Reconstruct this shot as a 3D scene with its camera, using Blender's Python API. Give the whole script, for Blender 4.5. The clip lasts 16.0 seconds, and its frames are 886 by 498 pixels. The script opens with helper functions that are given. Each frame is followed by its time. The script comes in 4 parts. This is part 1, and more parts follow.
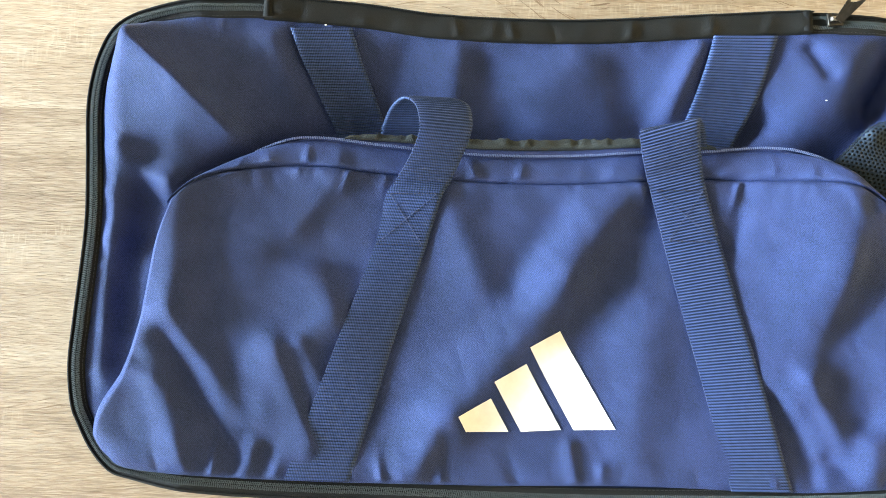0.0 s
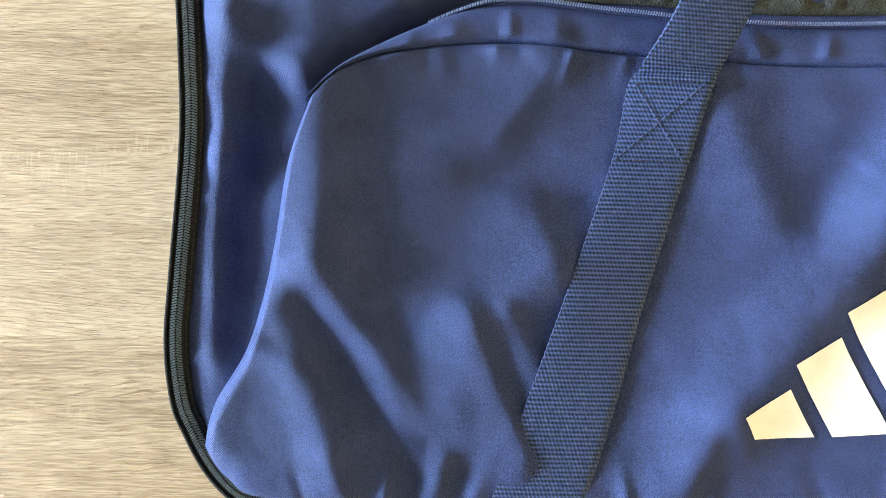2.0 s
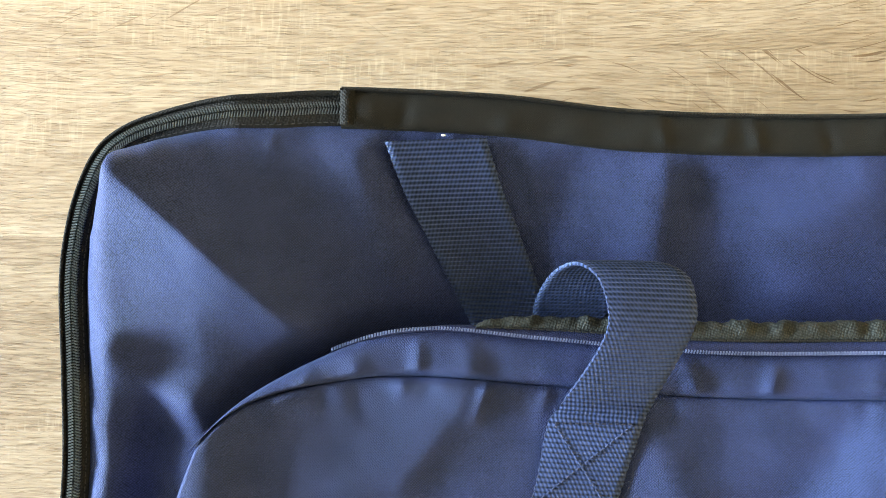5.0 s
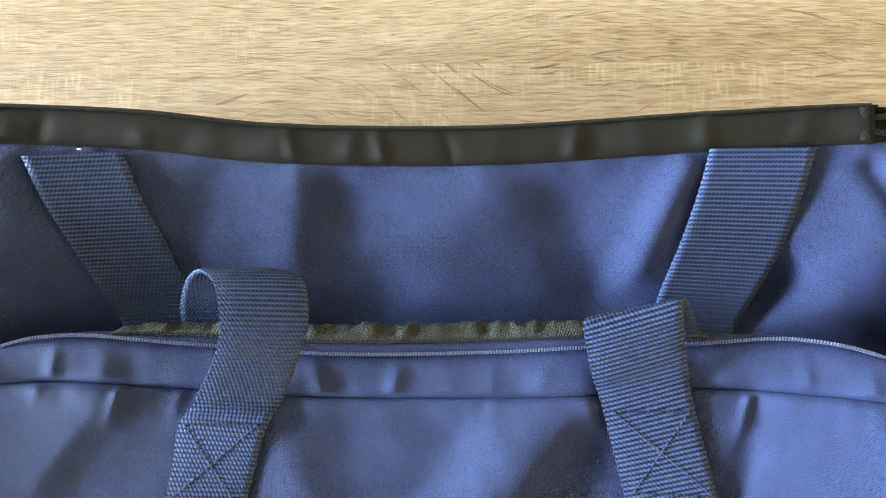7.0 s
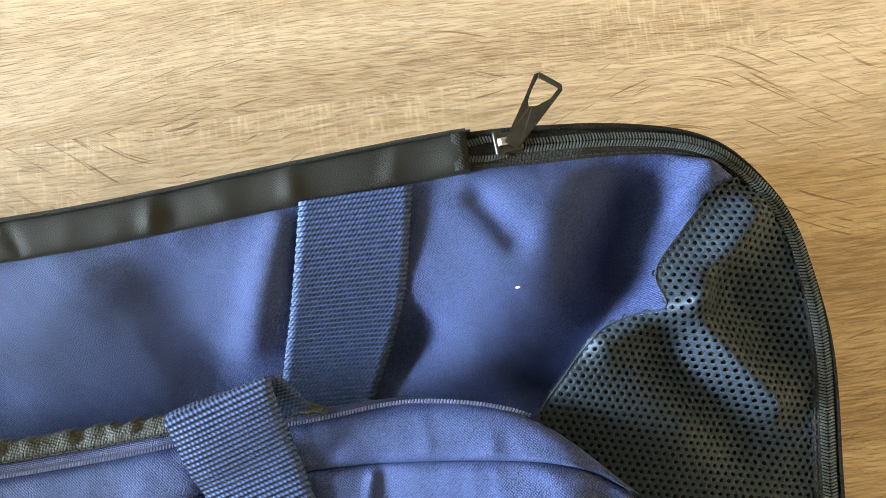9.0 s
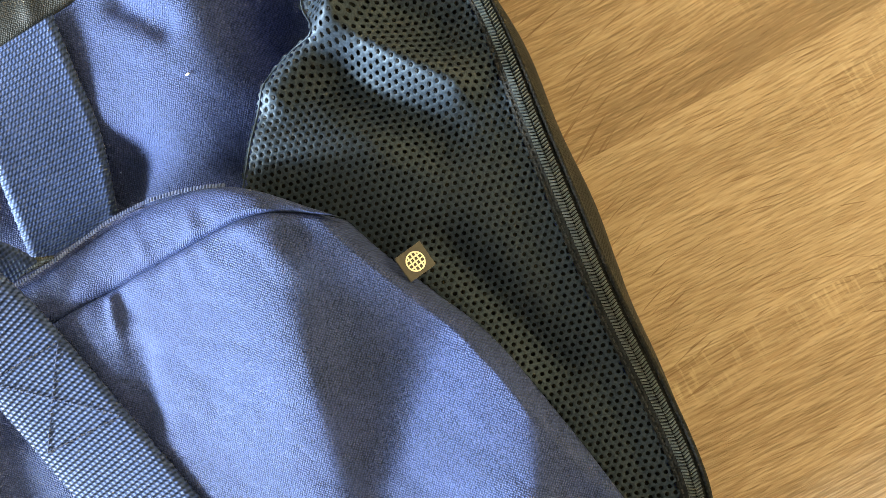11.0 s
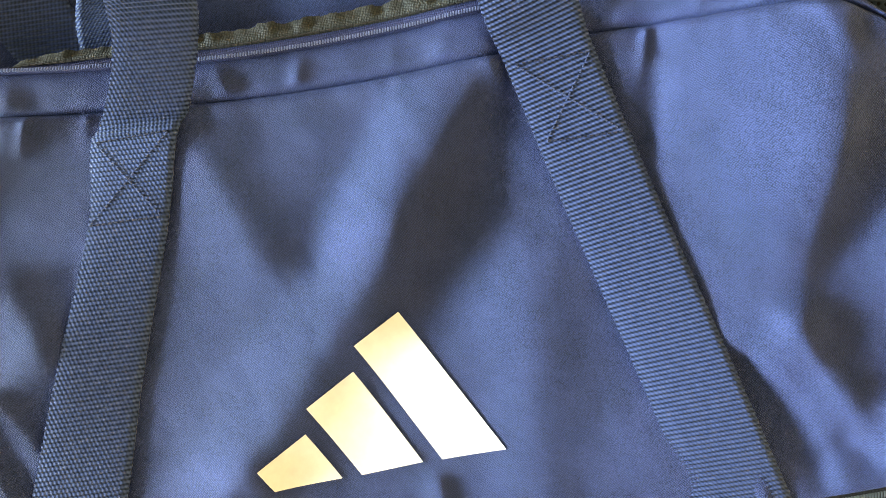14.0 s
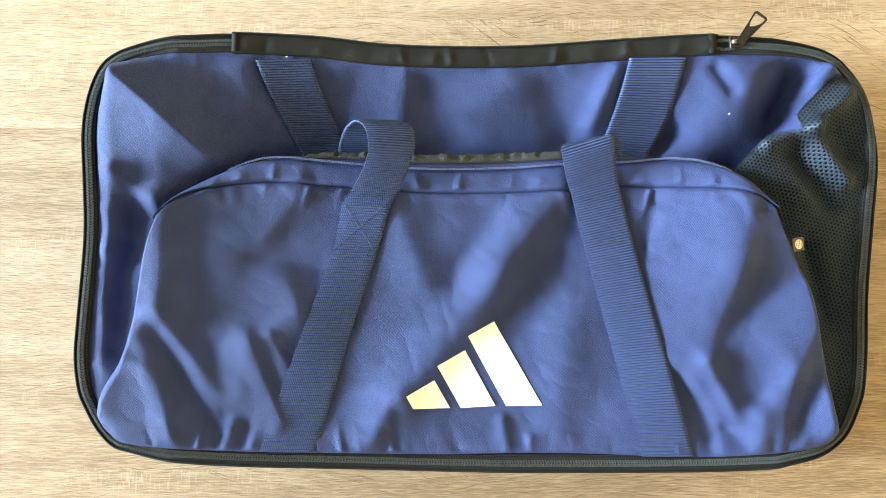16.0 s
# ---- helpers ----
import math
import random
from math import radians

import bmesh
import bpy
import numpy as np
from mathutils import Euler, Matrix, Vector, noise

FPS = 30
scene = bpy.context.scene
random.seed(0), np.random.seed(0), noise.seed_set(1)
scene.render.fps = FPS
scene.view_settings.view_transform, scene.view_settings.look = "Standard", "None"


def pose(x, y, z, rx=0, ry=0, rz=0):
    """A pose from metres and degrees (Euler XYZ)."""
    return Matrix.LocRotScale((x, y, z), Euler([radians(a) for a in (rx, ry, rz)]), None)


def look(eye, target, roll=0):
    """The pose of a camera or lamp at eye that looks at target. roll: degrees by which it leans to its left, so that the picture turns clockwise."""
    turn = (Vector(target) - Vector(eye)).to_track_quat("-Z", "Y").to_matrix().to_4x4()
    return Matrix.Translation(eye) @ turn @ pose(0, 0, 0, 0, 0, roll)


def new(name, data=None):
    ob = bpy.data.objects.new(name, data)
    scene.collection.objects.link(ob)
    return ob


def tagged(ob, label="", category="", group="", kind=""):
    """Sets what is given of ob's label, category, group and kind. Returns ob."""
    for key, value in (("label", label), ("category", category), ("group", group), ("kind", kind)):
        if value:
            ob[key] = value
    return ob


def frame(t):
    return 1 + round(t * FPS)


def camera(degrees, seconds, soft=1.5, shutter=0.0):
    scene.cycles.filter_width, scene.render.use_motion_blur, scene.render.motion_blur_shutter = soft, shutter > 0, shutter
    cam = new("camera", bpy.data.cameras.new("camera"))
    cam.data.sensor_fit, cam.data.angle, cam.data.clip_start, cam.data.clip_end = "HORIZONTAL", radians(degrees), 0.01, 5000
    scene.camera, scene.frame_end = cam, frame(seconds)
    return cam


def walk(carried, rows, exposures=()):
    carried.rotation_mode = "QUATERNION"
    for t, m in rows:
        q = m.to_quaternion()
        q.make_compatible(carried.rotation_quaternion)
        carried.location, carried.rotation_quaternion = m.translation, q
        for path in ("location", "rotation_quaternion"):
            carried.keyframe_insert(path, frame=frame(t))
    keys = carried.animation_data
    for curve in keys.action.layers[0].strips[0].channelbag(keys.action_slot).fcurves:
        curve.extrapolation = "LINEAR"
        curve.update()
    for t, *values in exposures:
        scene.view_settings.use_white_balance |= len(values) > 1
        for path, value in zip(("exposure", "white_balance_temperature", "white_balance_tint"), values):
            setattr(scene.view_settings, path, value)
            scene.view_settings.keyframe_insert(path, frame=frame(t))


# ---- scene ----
cam = camera(48.6, 16.0, soft=0.5)
PATH = [
    (0.0, pose(-0.1035, -0.1179, 0.8540, 8.54, -2.34, 0.75)),
    (0.5, pose(-0.1284, -0.1155, 0.7732, 7.60, -2.09, 0.40)),
    (1.0, pose(-0.1547, -0.1107, 0.6946, 6.10, -0.72, 0.01)),
    (1.5, pose(-0.2013, -0.1101, 0.6327, 4.65, -0.62, 0.11)),
    (2.0, pose(-0.2220, -0.0768, 0.6012, 3.33, -0.84, 0.28)),
    (2.5, pose(-0.2294, -0.0268, 0.5876, 2.71, -0.64, 0.73)),
    (3.0, pose(-0.2390, 0.0164, 0.5790, 3.48, -0.52, 1.13)),
    (5.5, pose(-0.1215, 0.0992, 0.5676, 3.27, 2.22, 0.75)),
    (6.0, pose(-0.0894, 0.1035, 0.5774, 2.60, 1.75, 1.16)),
    (6.5, pose(-0.0447, 0.0979, 0.5820, 3.19, 1.19, 0.62)),
    (7.0, pose(0.0127, 0.0935, 0.5857, 3.66, 0.25, -0.02)),
    (7.5, pose(0.0778, 0.0937, 0.5874, 3.74, -0.24, -1.34)),
    (8.0, pose(0.1261, 0.0899, 0.5842, 3.98, -0.36, -2.95)),
    (8.5, pose(0.1634, 0.0976, 0.5428, 3.82, -0.02, -5.02)),
    (9.0, pose(0.1938, 0.1029, 0.5368, 5.56, -0.47, -8.15)),
    (9.5, pose(0.2348, 0.0729, 0.5347, 5.58, -0.45, -12.88)),
    (10.0, pose(0.2613, 0.0458, 0.5346, 4.33, -0.57, -17.29)),
    (12.5, pose(0.3902, -0.1327, 0.4701, -1.16, 17.26, -38.82)),
    (13.0, pose(0.2809, -0.0972, 0.4917, 0.66, 12.24, -29.68)),
    (13.5, pose(0.1771, -0.0750, 0.5022, 1.78, 9.77, -17.77)),
    (14.0, pose(0.0460, -0.0524, 0.5815, 1.58, 0.38, -8.73)),
    (14.5, pose(0.0118, -0.0362, 0.6953, 2.20, 0.33, -4.37)),
    (15.0, pose(-0.0157, -0.0628, 0.8051, 4.92, 0.28, -2.01)),
    (15.5, pose(-0.0334, -0.0537, 0.9147, 3.94, -0.27, -0.55)),
    (16.0, pose(-0.0431, -0.0772, 0.9805, 4.94, -0.97, -0.09)),
]
walk(cam, PATH, exposures=[(0.0, 0.24, 6450, 10), (3.0, 0.1, 6800, 10), (5.5, 0.14, 6900, 10), (8.0, 0.15, 6900, 10), (10.0, 0.44, 7000, 10), (12.5, 0.92, 7150, 10), (13.0, 0.53, 6700, 10), (13.5, 0.2, 6900, 10), (14.2, 0.25, 7800, 10), (15.0, 0.40, 7600, 10), (15.5, 0.56, 7100, 10), (16.0, 0.4, 6850, 10)])

# ---- light: one window in the west wall, open sky behind it ----
world = bpy.data.worlds.new("sky")
scene.world = world
world.use_nodes = True
wn = world.node_tree.nodes
sky = wn.new("ShaderNodeTexSky")
sky.sky_type = "NISHITA"
sky.sun_disc = False
sky.sun_elevation, sky.sun_rotation = radians(38), radians(120)
world.node_tree.links.new(sky.outputs[0], wn["Background"].inputs[0])
wn["Background"].inputs[1].default_value = 0.12

WX0, WY0, WY1, WZ0, WZ1 = -6.5, -1.5, 1.6, 0.6, 2.45
lamp_data = bpy.data.lights.new("window_daylight", "AREA")
lamp_data.shape, lamp_data.size, lamp_data.size_y = "RECTANGLE", WY1 - WY0 - 0.1, WZ1 - WZ0 - 0.1
lamp_data.energy, lamp_data.color = 3150, (0.70, 0.86, 1.0)
lamp = new("window_daylight", lamp_data)
lamp.matrix_world = look((WX0 - 0.02, (WY0 + WY1) / 2, (WZ0 + WZ1) / 2), (0, (WY0 + WY1) / 2, (WZ0 + WZ1) / 2 - 0.25))


# ---- materials ----
def nodes_of(name, rough=0.6, metal=0.0, sheen=0.0):
    m = bpy.data.materials.new(name)
    m.use_nodes = True
    nt = m.node_tree
    b = nt.nodes["Principled BSDF"]
    b.inputs["Roughness"].default_value = rough
    b.inputs["Metallic"].default_value = metal
    b.inputs["Sheen Weight"].default_value = sheen
    return m, nt, b


def mathn(nt, op, a, b=None, c=None, clamp=False):
    n = nt.nodes.new("ShaderNodeMath")
    n.operation = op
    n.use_clamp = clamp
    for i, v in enumerate((a, b, c)):
        if v is None:
            continue
        if isinstance(v, (int, float)):
            n.inputs[i].default_value = v
        else:
            nt.links.new(v, n.inputs[i])
    return n.outputs[0]


def mixn(nt, fac, a, b, mode="MIX"):
    n = nt.nodes.new("ShaderNodeMix")
    n.data_type, n.blend_type = "RGBA", mode
    for i, v in ((0, fac), (6, a), (7, b)):
        if isinstance(v, (int, float)):
            n.inputs[i].default_value = v
        elif isinstance(v, tuple):
            n.inputs[i].default_value = (*v, 1)
        else:
            nt.links.new(v, n.inputs[i])
    return n.outputs[2]


def scaled(nt, src, sx, sy, sz=1.0, rot=0.0):
    n = nt.nodes.new("ShaderNodeMapping")
    n.inputs["Scale"].default_value = (sx, sy, sz)
    n.inputs["Rotation"].default_value = (0, 0, rot)
    nt.links.new(src, n.inputs["Vector"])
    return n.outputs[0]


def noisen(nt, vec, scale, detail=2.0, rough=0.5):
    n = nt.nodes.new("ShaderNodeTexNoise")
    n.inputs["Scale"].default_value, n.inputs["Detail"].default_value = scale, detail
    n.inputs["Roughness"].default_value = rough
    nt.links.new(vec, n.inputs["Vector"])
    return n.outputs[0]


def wave(nt, vec, scale, axis="X", distortion=0.0, profile="SIN"):
    n = nt.nodes.new("ShaderNodeTexWave")
    n.bands_direction, n.wave_profile = axis, profile
    n.inputs["Scale"].default_value, n.inputs["Distortion"].default_value = scale, distortion
    nt.links.new(vec, n.inputs["Vector"])
    return n.outputs["Fac"]


def ramp(nt, fac, *stops):
    n = nt.nodes.new("ShaderNodeValToRGB")
    e = n.color_ramp.elements
    while len(e) < len(stops):
        e.new(0.5)
    for el, (p, c) in zip(e, stops):
        el.position = p
        el.color = (*c, 1) if isinstance(c, tuple) else (c, c, c, 1)
    nt.links.new(fac, n.inputs[0])
    return n.outputs[0]


def bump(nt, b, height, strength, distance):
    n = nt.nodes.new("ShaderNodeBump")
    n.inputs["Strength"].default_value, n.inputs["Distance"].default_value = strength, distance
    nt.links.new(height, n.inputs["Height"])
    nt.links.new(n.outputs[0], b.inputs["Normal"])


def coords(nt, kind="Object"):
    return nt.nodes.new("ShaderNodeTexCoord").outputs[kind]


def fabric(name, dark, light, pitch=0.0011, rough=0.5, sheen=0.35, relief=0.25, angle=0.35, tint=(0.6, 0.7, 1.0), gloss=0.5, gtint=(1, 1, 1), rumple=0.0):
    """Woven polyester: a basket of fine threads, faint mottling, a soft sheen."""
    m, nt, b = nodes_of(name, rough, 0.0, sheen)
    o = scaled(nt, coords(nt), 1, 1, 1, angle)
    vor = nt.nodes.new("ShaderNodeTexVoronoi")
    vor.voronoi_dimensions = "2D"
    vor.inputs["Scale"].default_value = 1 / pitch
    vor.inputs["Randomness"].default_value = 0.38
    nt.links.new(o, vor.inputs["Vector"])
    dots = mathn(nt, "SUBTRACT", 1.0, mathn(nt, "MULTIPLY", vor.outputs["Distance"], 1.75), clamp=True)
    ka, kb = 1.25 / pitch, 0.4 / pitch
    yarn = noisen(nt, scaled(nt, o, ka, kb), 1.0, 1.5, 0.5)
    weave = mathn(nt, "ADD", mathn(nt, "MULTIPLY", dots, 0.75), mathn(nt, "MULTIPLY", mathn(nt, "SUBTRACT", yarn, 0.35), 0.85), clamp=True)
    mott = noisen(nt, o, 45, 4, 0.6)
    big = noisen(nt, o, 9, 2)
    t = mathn(nt, "ADD", mathn(nt, "ADD", mathn(nt, "MULTIPLY", weave, 0.78), 0.02), mathn(nt, "MULTIPLY", mott, 0.42))
    t = mathn(nt, "ADD", t, mathn(nt, "MULTIPLY", big, 0.22), clamp=True)
    nt.links.new(ramp(nt, t, (0.2, dark), (1.0, light)), b.inputs["Base Color"])
    b.inputs["Sheen Roughness"].default_value = 0.4
    b.inputs["Specular IOR Level"].default_value = gloss
    b.inputs["Specular Tint"].default_value = (*gtint, 1)
    b.inputs["Sheen Tint"].default_value = (*tint, 1)
    height = weave
    if rumple:
        # shallow creases a few centimetres long, uneven in direction
        crease = noisen(nt, scaled(nt, o, 26, 44), 1.0, 2.5, 0.45)
        height = mathn(nt, "ADD", weave, mathn(nt, "MULTIPLY", mathn(nt, "ABSOLUTE", mathn(nt, "SUBTRACT", crease, 0.5)), rumple))
    bump(nt, b, height, relief, 0.0004)
    return m


def webbing(name, dark, light, rough=0.45, sheen=0.3):
    """Ribbed strap: cross ribs broken by lengthwise yarns (u along, v across, in metres)."""
    m, nt, b = nodes_of(name, rough, 0.0, sheen)
    uv = coords(nt, "UV")
    wob = noisen(nt, uv, 260, 2)
    ribs = wave(nt, uv, 0.314 / 0.0024, "X", 0.0)
    yarn = wave(nt, scaled(nt, uv, 1, 1, 1, 0.55), 0.314 / 0.0017, "Y", 0.4)
    h = mathn(nt, "ADD", mathn(nt, "MULTIPLY", ribs, 0.66), mathn(nt, "MULTIPLY", yarn, 0.32))
    t = mathn(nt, "ADD", mathn(nt, "MULTIPLY", h, 0.75), mathn(nt, "MULTIPLY", wob, 0.3), clamp=True)
    nt.links.new(ramp(nt, t, (0.15, dark), (0.95, light)), b.inputs["Base Color"])
    b.inputs["Sheen Tint"].default_value = (0.6, 0.75, 1.0, 1)
    b.inputs["Specular IOR Level"].default_value = 0.35
    b.inputs["Specular Tint"].default_value = (0.45, 0.68, 1.0, 1)
    bump(nt, b, yarn, 0.5, 0.0003)
    return m


def plain(name, col, rough=0.5, metal=0.0, grain=300.0, amount=0.25, relief=0.0002):
    m, nt, b = nodes_of(name, rough, metal)
    n = noisen(nt, coords(nt), grain, 4, 0.6)
    nt.links.new(ramp(nt, n, (0.3, tuple(c * (1 - amount) for c in col)), (0.7, tuple(min(1, c * (1 + amount)) for c in col))), b.inputs["Base Color"])
    bump(nt, b, n, 0.5, relief)
    return m


def oak(name):
    """Pale sawn-oak laminate: printed staves along x, wavy figure, pores, ray flecks."""
    m, nt, b = nodes_of(name, 0.42)
    o = coords(nt)
    sep = nt.nodes.new("ShaderNodeSeparateXYZ")
    nt.links.new(o, sep.inputs[0])
    warp = mathn(nt, "MULTIPLY", mathn(nt, "SUBTRACT", noisen(nt, scaled(nt, o, 2.0, 7.0), 1.0, 2), 0.5), 0.006)
    row = mathn(nt, "FLOOR", mathn(nt, "MULTIPLY", mathn(nt, "ADD", mathn(nt, "ADD", sep.outputs[1], warp), 0.0965), 1 / 0.1135))
    wh = nt.nodes.new("ShaderNodeTexWhiteNoise")
    wh.noise_dimensions = "1D"
    nt.links.new(row, wh.inputs["W"])
    tone = wh.outputs["Value"]
    comb = nt.nodes.new("ShaderNodeCombineXYZ")
    nt.links.new(mathn(nt, "ADD", sep.outputs[0], mathn(nt, "MULTIPLY", tone, 9.0)), comb.inputs[0])
    nt.links.new(sep.outputs[1], comb.inputs[1])
    nt.links.new(mathn(nt, "MULTIPLY", row, 3.7), comb.inputs[2])
    v = comb.outputs[0]
    # the figure wanders: bend the coordinates before drawing the lines
    bend = mathn(nt, "SUBTRACT", noisen(nt, scaled(nt, v, 2.6, 6.0), 1.0, 2, 0.45), 0.5)
    bent = nt.nodes.new("ShaderNodeCombineXYZ")
    nt.links.new(comb.inputs[0].links[0].from_socket, bent.inputs[0])
    nt.links.new(mathn(nt, "ADD", sep.outputs[1], mathn(nt, "MULTIPLY", bend, 0.034)), bent.inputs[1])
    nt.links.new(comb.inputs[2].links[0].from_socket, bent.inputs[2])
    w = bent.outputs[0]
    streak = noisen(nt, scaled(nt, w, 55.0, 900.0), 1.0, 4, 0.6)
    line = ramp(nt, noisen(nt, scaled(nt, w, 46.0, 800.0), 1.0, 3, 0.6), (0.55, 0.0), (0.6, 1.0))
    broad = noisen(nt, scaled(nt, w, 3.0, 34.0), 1.0, 3, 0.55)
    patchy = noisen(nt, scaled(nt, v, 5.0, 9.0), 1.0, 2, 0.5)
    pore = noisen(nt, scaled(nt, w, 62.0, 1050.0), 1.0, 1, 0.5)
    pore_m = ramp(nt, pore, (0.57, 0.0), (0.63, 1.0))
    fleck = noisen(nt, scaled(nt, v, 480.0, 70.0), 1.0, 2, 0.5)
    zone = ramp(nt, noisen(nt, scaled(nt, v, 6.0, 10.0), 1.0, 2), (0.53, 0.0), (0.66, 1.0))
    fleck_m = mathn(nt, "MULTIPLY", ramp(nt, fleck, (0.52, 0.0), (0.68, 1.0)), zone)
    t = mathn(nt, "ADD", mathn(nt, "MULTIPLY", streak, 0.6), mathn(nt, "MULTIPLY", broad, 0.4))
    t = mathn(nt, "ADD", t, mathn(nt, "MULTIPLY", mathn(nt, "SUBTRACT", tone, 0.5), 0.13))
    col = ramp(nt, t, (0.36, (0.200, 0.140, 0.082)), (0.45, (0.296, 0.221, 0.140)), (0.53, (0.358, 0.279, 0.187)), (0.64, (0.435, 0.352, 0.250)))
    deep = mathn(nt, "MULTIPLY", line, mathn(nt, "ADD", 0.02, mathn(nt, "MULTIPLY", patchy, 0.6)))
    col = mixn(nt, deep, col, (0.20, 0.125, 0.065))
    col = mixn(nt, mathn(nt, "MULTIPLY", pore_m, 0.20), col, (0.21, 0.13, 0.07))
    col = mixn(nt, mathn(nt, "MULTIPLY", fleck_m, 0.42), col, (0.56, 0.47, 0.33))
    sway = mathn(nt, "SUBTRACT", noisen(nt, scaled(nt, v, 3.4, 2.4), 1.0, 1, 0.5), 0.5)
    tilted = nt.nodes.new("ShaderNodeCombineXYZ")
    nt.links.new(comb.inputs[0].links[0].from_socket, tilted.inputs[0])
    nt.links.new(mathn(nt, "ADD", sep.outputs[1], mathn(nt, "MULTIPLY", sway, 0.26)), tilted.inputs[1])
    nt.links.new(comb.inputs[2].links[0].from_socket, tilted.inputs[2])
    crack = ramp(nt, noisen(nt, scaled(nt, tilted.outputs[0], 30.0, 560.0), 1.0, 1.5, 0.5), (0.662, 0.0), (0.70, 1.0))
    area = ramp(nt, noisen(nt, scaled(nt, v, 4.0, 7.0), 1.0, 2), (0.40, 0.25), (0.58, 1.0))
    col = mixn(nt, mathn(nt, "MULTIPLY", mathn(nt, "MULTIPLY", crack, area), 0.85), col, (0.15, 0.088, 0.042))
    rings = mathn(nt, "MAXIMUM", line, crack)
    nt.links.new(col, b.inputs["Base Color"])
    hgt = mathn(nt, "SUBTRACT", mathn(nt, "MULTIPLY", streak, 0.6), mathn(nt, "ADD", mathn(nt, "MULTIPLY", pore_m, 0.8), mathn(nt, "MULTIPLY", rings, 0.2)))
    bump(nt, b, hgt, 0.9, 0.0006)
    nt.links.new(ramp(nt, streak, (0.3, 0.52), (0.7, 0.38)), b.inputs["Roughness"])
    return m


NAVY = fabric("navy_polyester", (0.0045, 0.0062, 0.015), (0.045, 0.064, 0.186), pitch=0.00092, rough=0.52, sheen=0.06, relief=1.0, angle=0.8, gloss=0.24, gtint=(0.42, 0.66, 1.0), tint=(0.4, 0.62, 1.0), rumple=10.0)
FLAPM = fabric("black_satin_flap", (0.003, 0.0034, 0.0032), (0.0135, 0.0150, 0.0145), pitch=0.0009, rough=0.52, sheen=0.05, relief=0.55, gloss=0.16, angle=0.8, tint=(0.8, 0.95, 1.0))
BLACK = fabric("black_polyester", (0.002, 0.0022, 0.0022), (0.010, 0.011, 0.011), pitch=0.0012, rough=0.6, sheen=0.03, relief=1.0, gloss=0.12, angle=0.8, tint=(0.8, 0.95, 1.0))
TAPE = fabric("black_tape", (0.002, 0.0025, 0.0025), (0.014, 0.015, 0.015), pitch=0.0014, rough=0.6, sheen=0.02, relief=0.9, gloss=0.2)
STRAP = webbing("navy_webbing", (0.001, 0.002, 0.006), (0.054, 0.084, 0.218), 0.5, 0.06)
GROS = fabric("olive_grosgrain", (0.004, 0.005, 0.005), (0.044, 0.054, 0.053), pitch=0.0013, rough=0.6, sheen=0.06, relief=0.9, gloss=0.2, tint=(1, 1, 1))
BLUETAPE = fabric("blue_zip_tape", (0.008, 0.012, 0.036), (0.036, 0.052, 0.15), pitch=0.0009, relief=0.8, sheen=0.03, gloss=0.2)
MESHM = plain("black_mesh_fabric", (0.018, 0.026, 0.038), 0.48, 0.0, 900, 0.45)
MESHM.node_tree.nodes["Principled BSDF"].inputs["Specular IOR Level"].default_value = 0.22
MESHM.node_tree.nodes["Principled BSDF"].inputs["Specular Tint"].default_value = (0.6, 0.8, 1.0, 1)
TEETH = plain("dark_nylon_coil", (0.060, 0.076, 0.082), 0.38, 0.0, 400, 0.3)
BLUECOIL = plain("blue_nylon_coil", (0.12, 0.16, 0.30), 0.3, 0.0, 400, 0.3)
METAL = plain("black_enamel_metal", (0.03, 0.027, 0.022), 0.3, 0.6, 200, 0.3)
STEEL = plain("worn_steel", (0.45, 0.45, 0.44), 0.3, 1.0, 500, 0.2)
FOIL = plain("silver_foil_print", (0.74, 0.75, 0.73), 0.38, 0.0, 150, 0.05, 0.00005)
THREAD = plain("navy_thread", (0.014, 0.020, 0.046), 0.6, 0.0, 700, 0.4)
FAINTTHREAD = plain("faded_navy_thread", (0.029, 0.046, 0.112), 0.6, 0.0, 700, 0.4)
DARKTHREAD = plain("dark_thread", (0.015, 0.016, 0.016), 0.6, 0.0, 700, 0.4)
GOLD = plain("pale_gold_print", (0.6, 0.58, 0.48), 0.45, 0.2, 400, 0.1)
TAGM = plain("black_satin_tag", (0.02, 0.02, 0.018), 0.4, 0.0, 600, 0.3)
LINT = plain("white_lint", (0.8, 0.8, 0.8), 0.8, 0.0, 600, 0.1)
OAK = oak("sawn_oak_laminate")
# tones of the unseen walls and ceiling, set by how much light they bounce
PAINT = plain("tan_bounce_paint", (0.36, 0.26, 0.14), 0.85, 0.0, 25, 0.04)
CEILM = plain("grey_bounce_paint", (0.20, 0.18, 0.145), 0.9, 0.0, 25, 0.03)
# bright ochre for the added east wall, a reflector of warm light
WARM_BOUNCE = plain("ochre_bounce_paint", (0.76, 0.51, 0.23), 0.8, 0.0, 25, 0.04)
FLOORM = plain("brown_floor_boards", (0.2, 0.13, 0.075), 0.5, 0.0, 14, 0.3)
WHITE = plain("white_lacquer", (0.8, 0.8, 0.79), 0.35, 0.0, 60, 0.03)


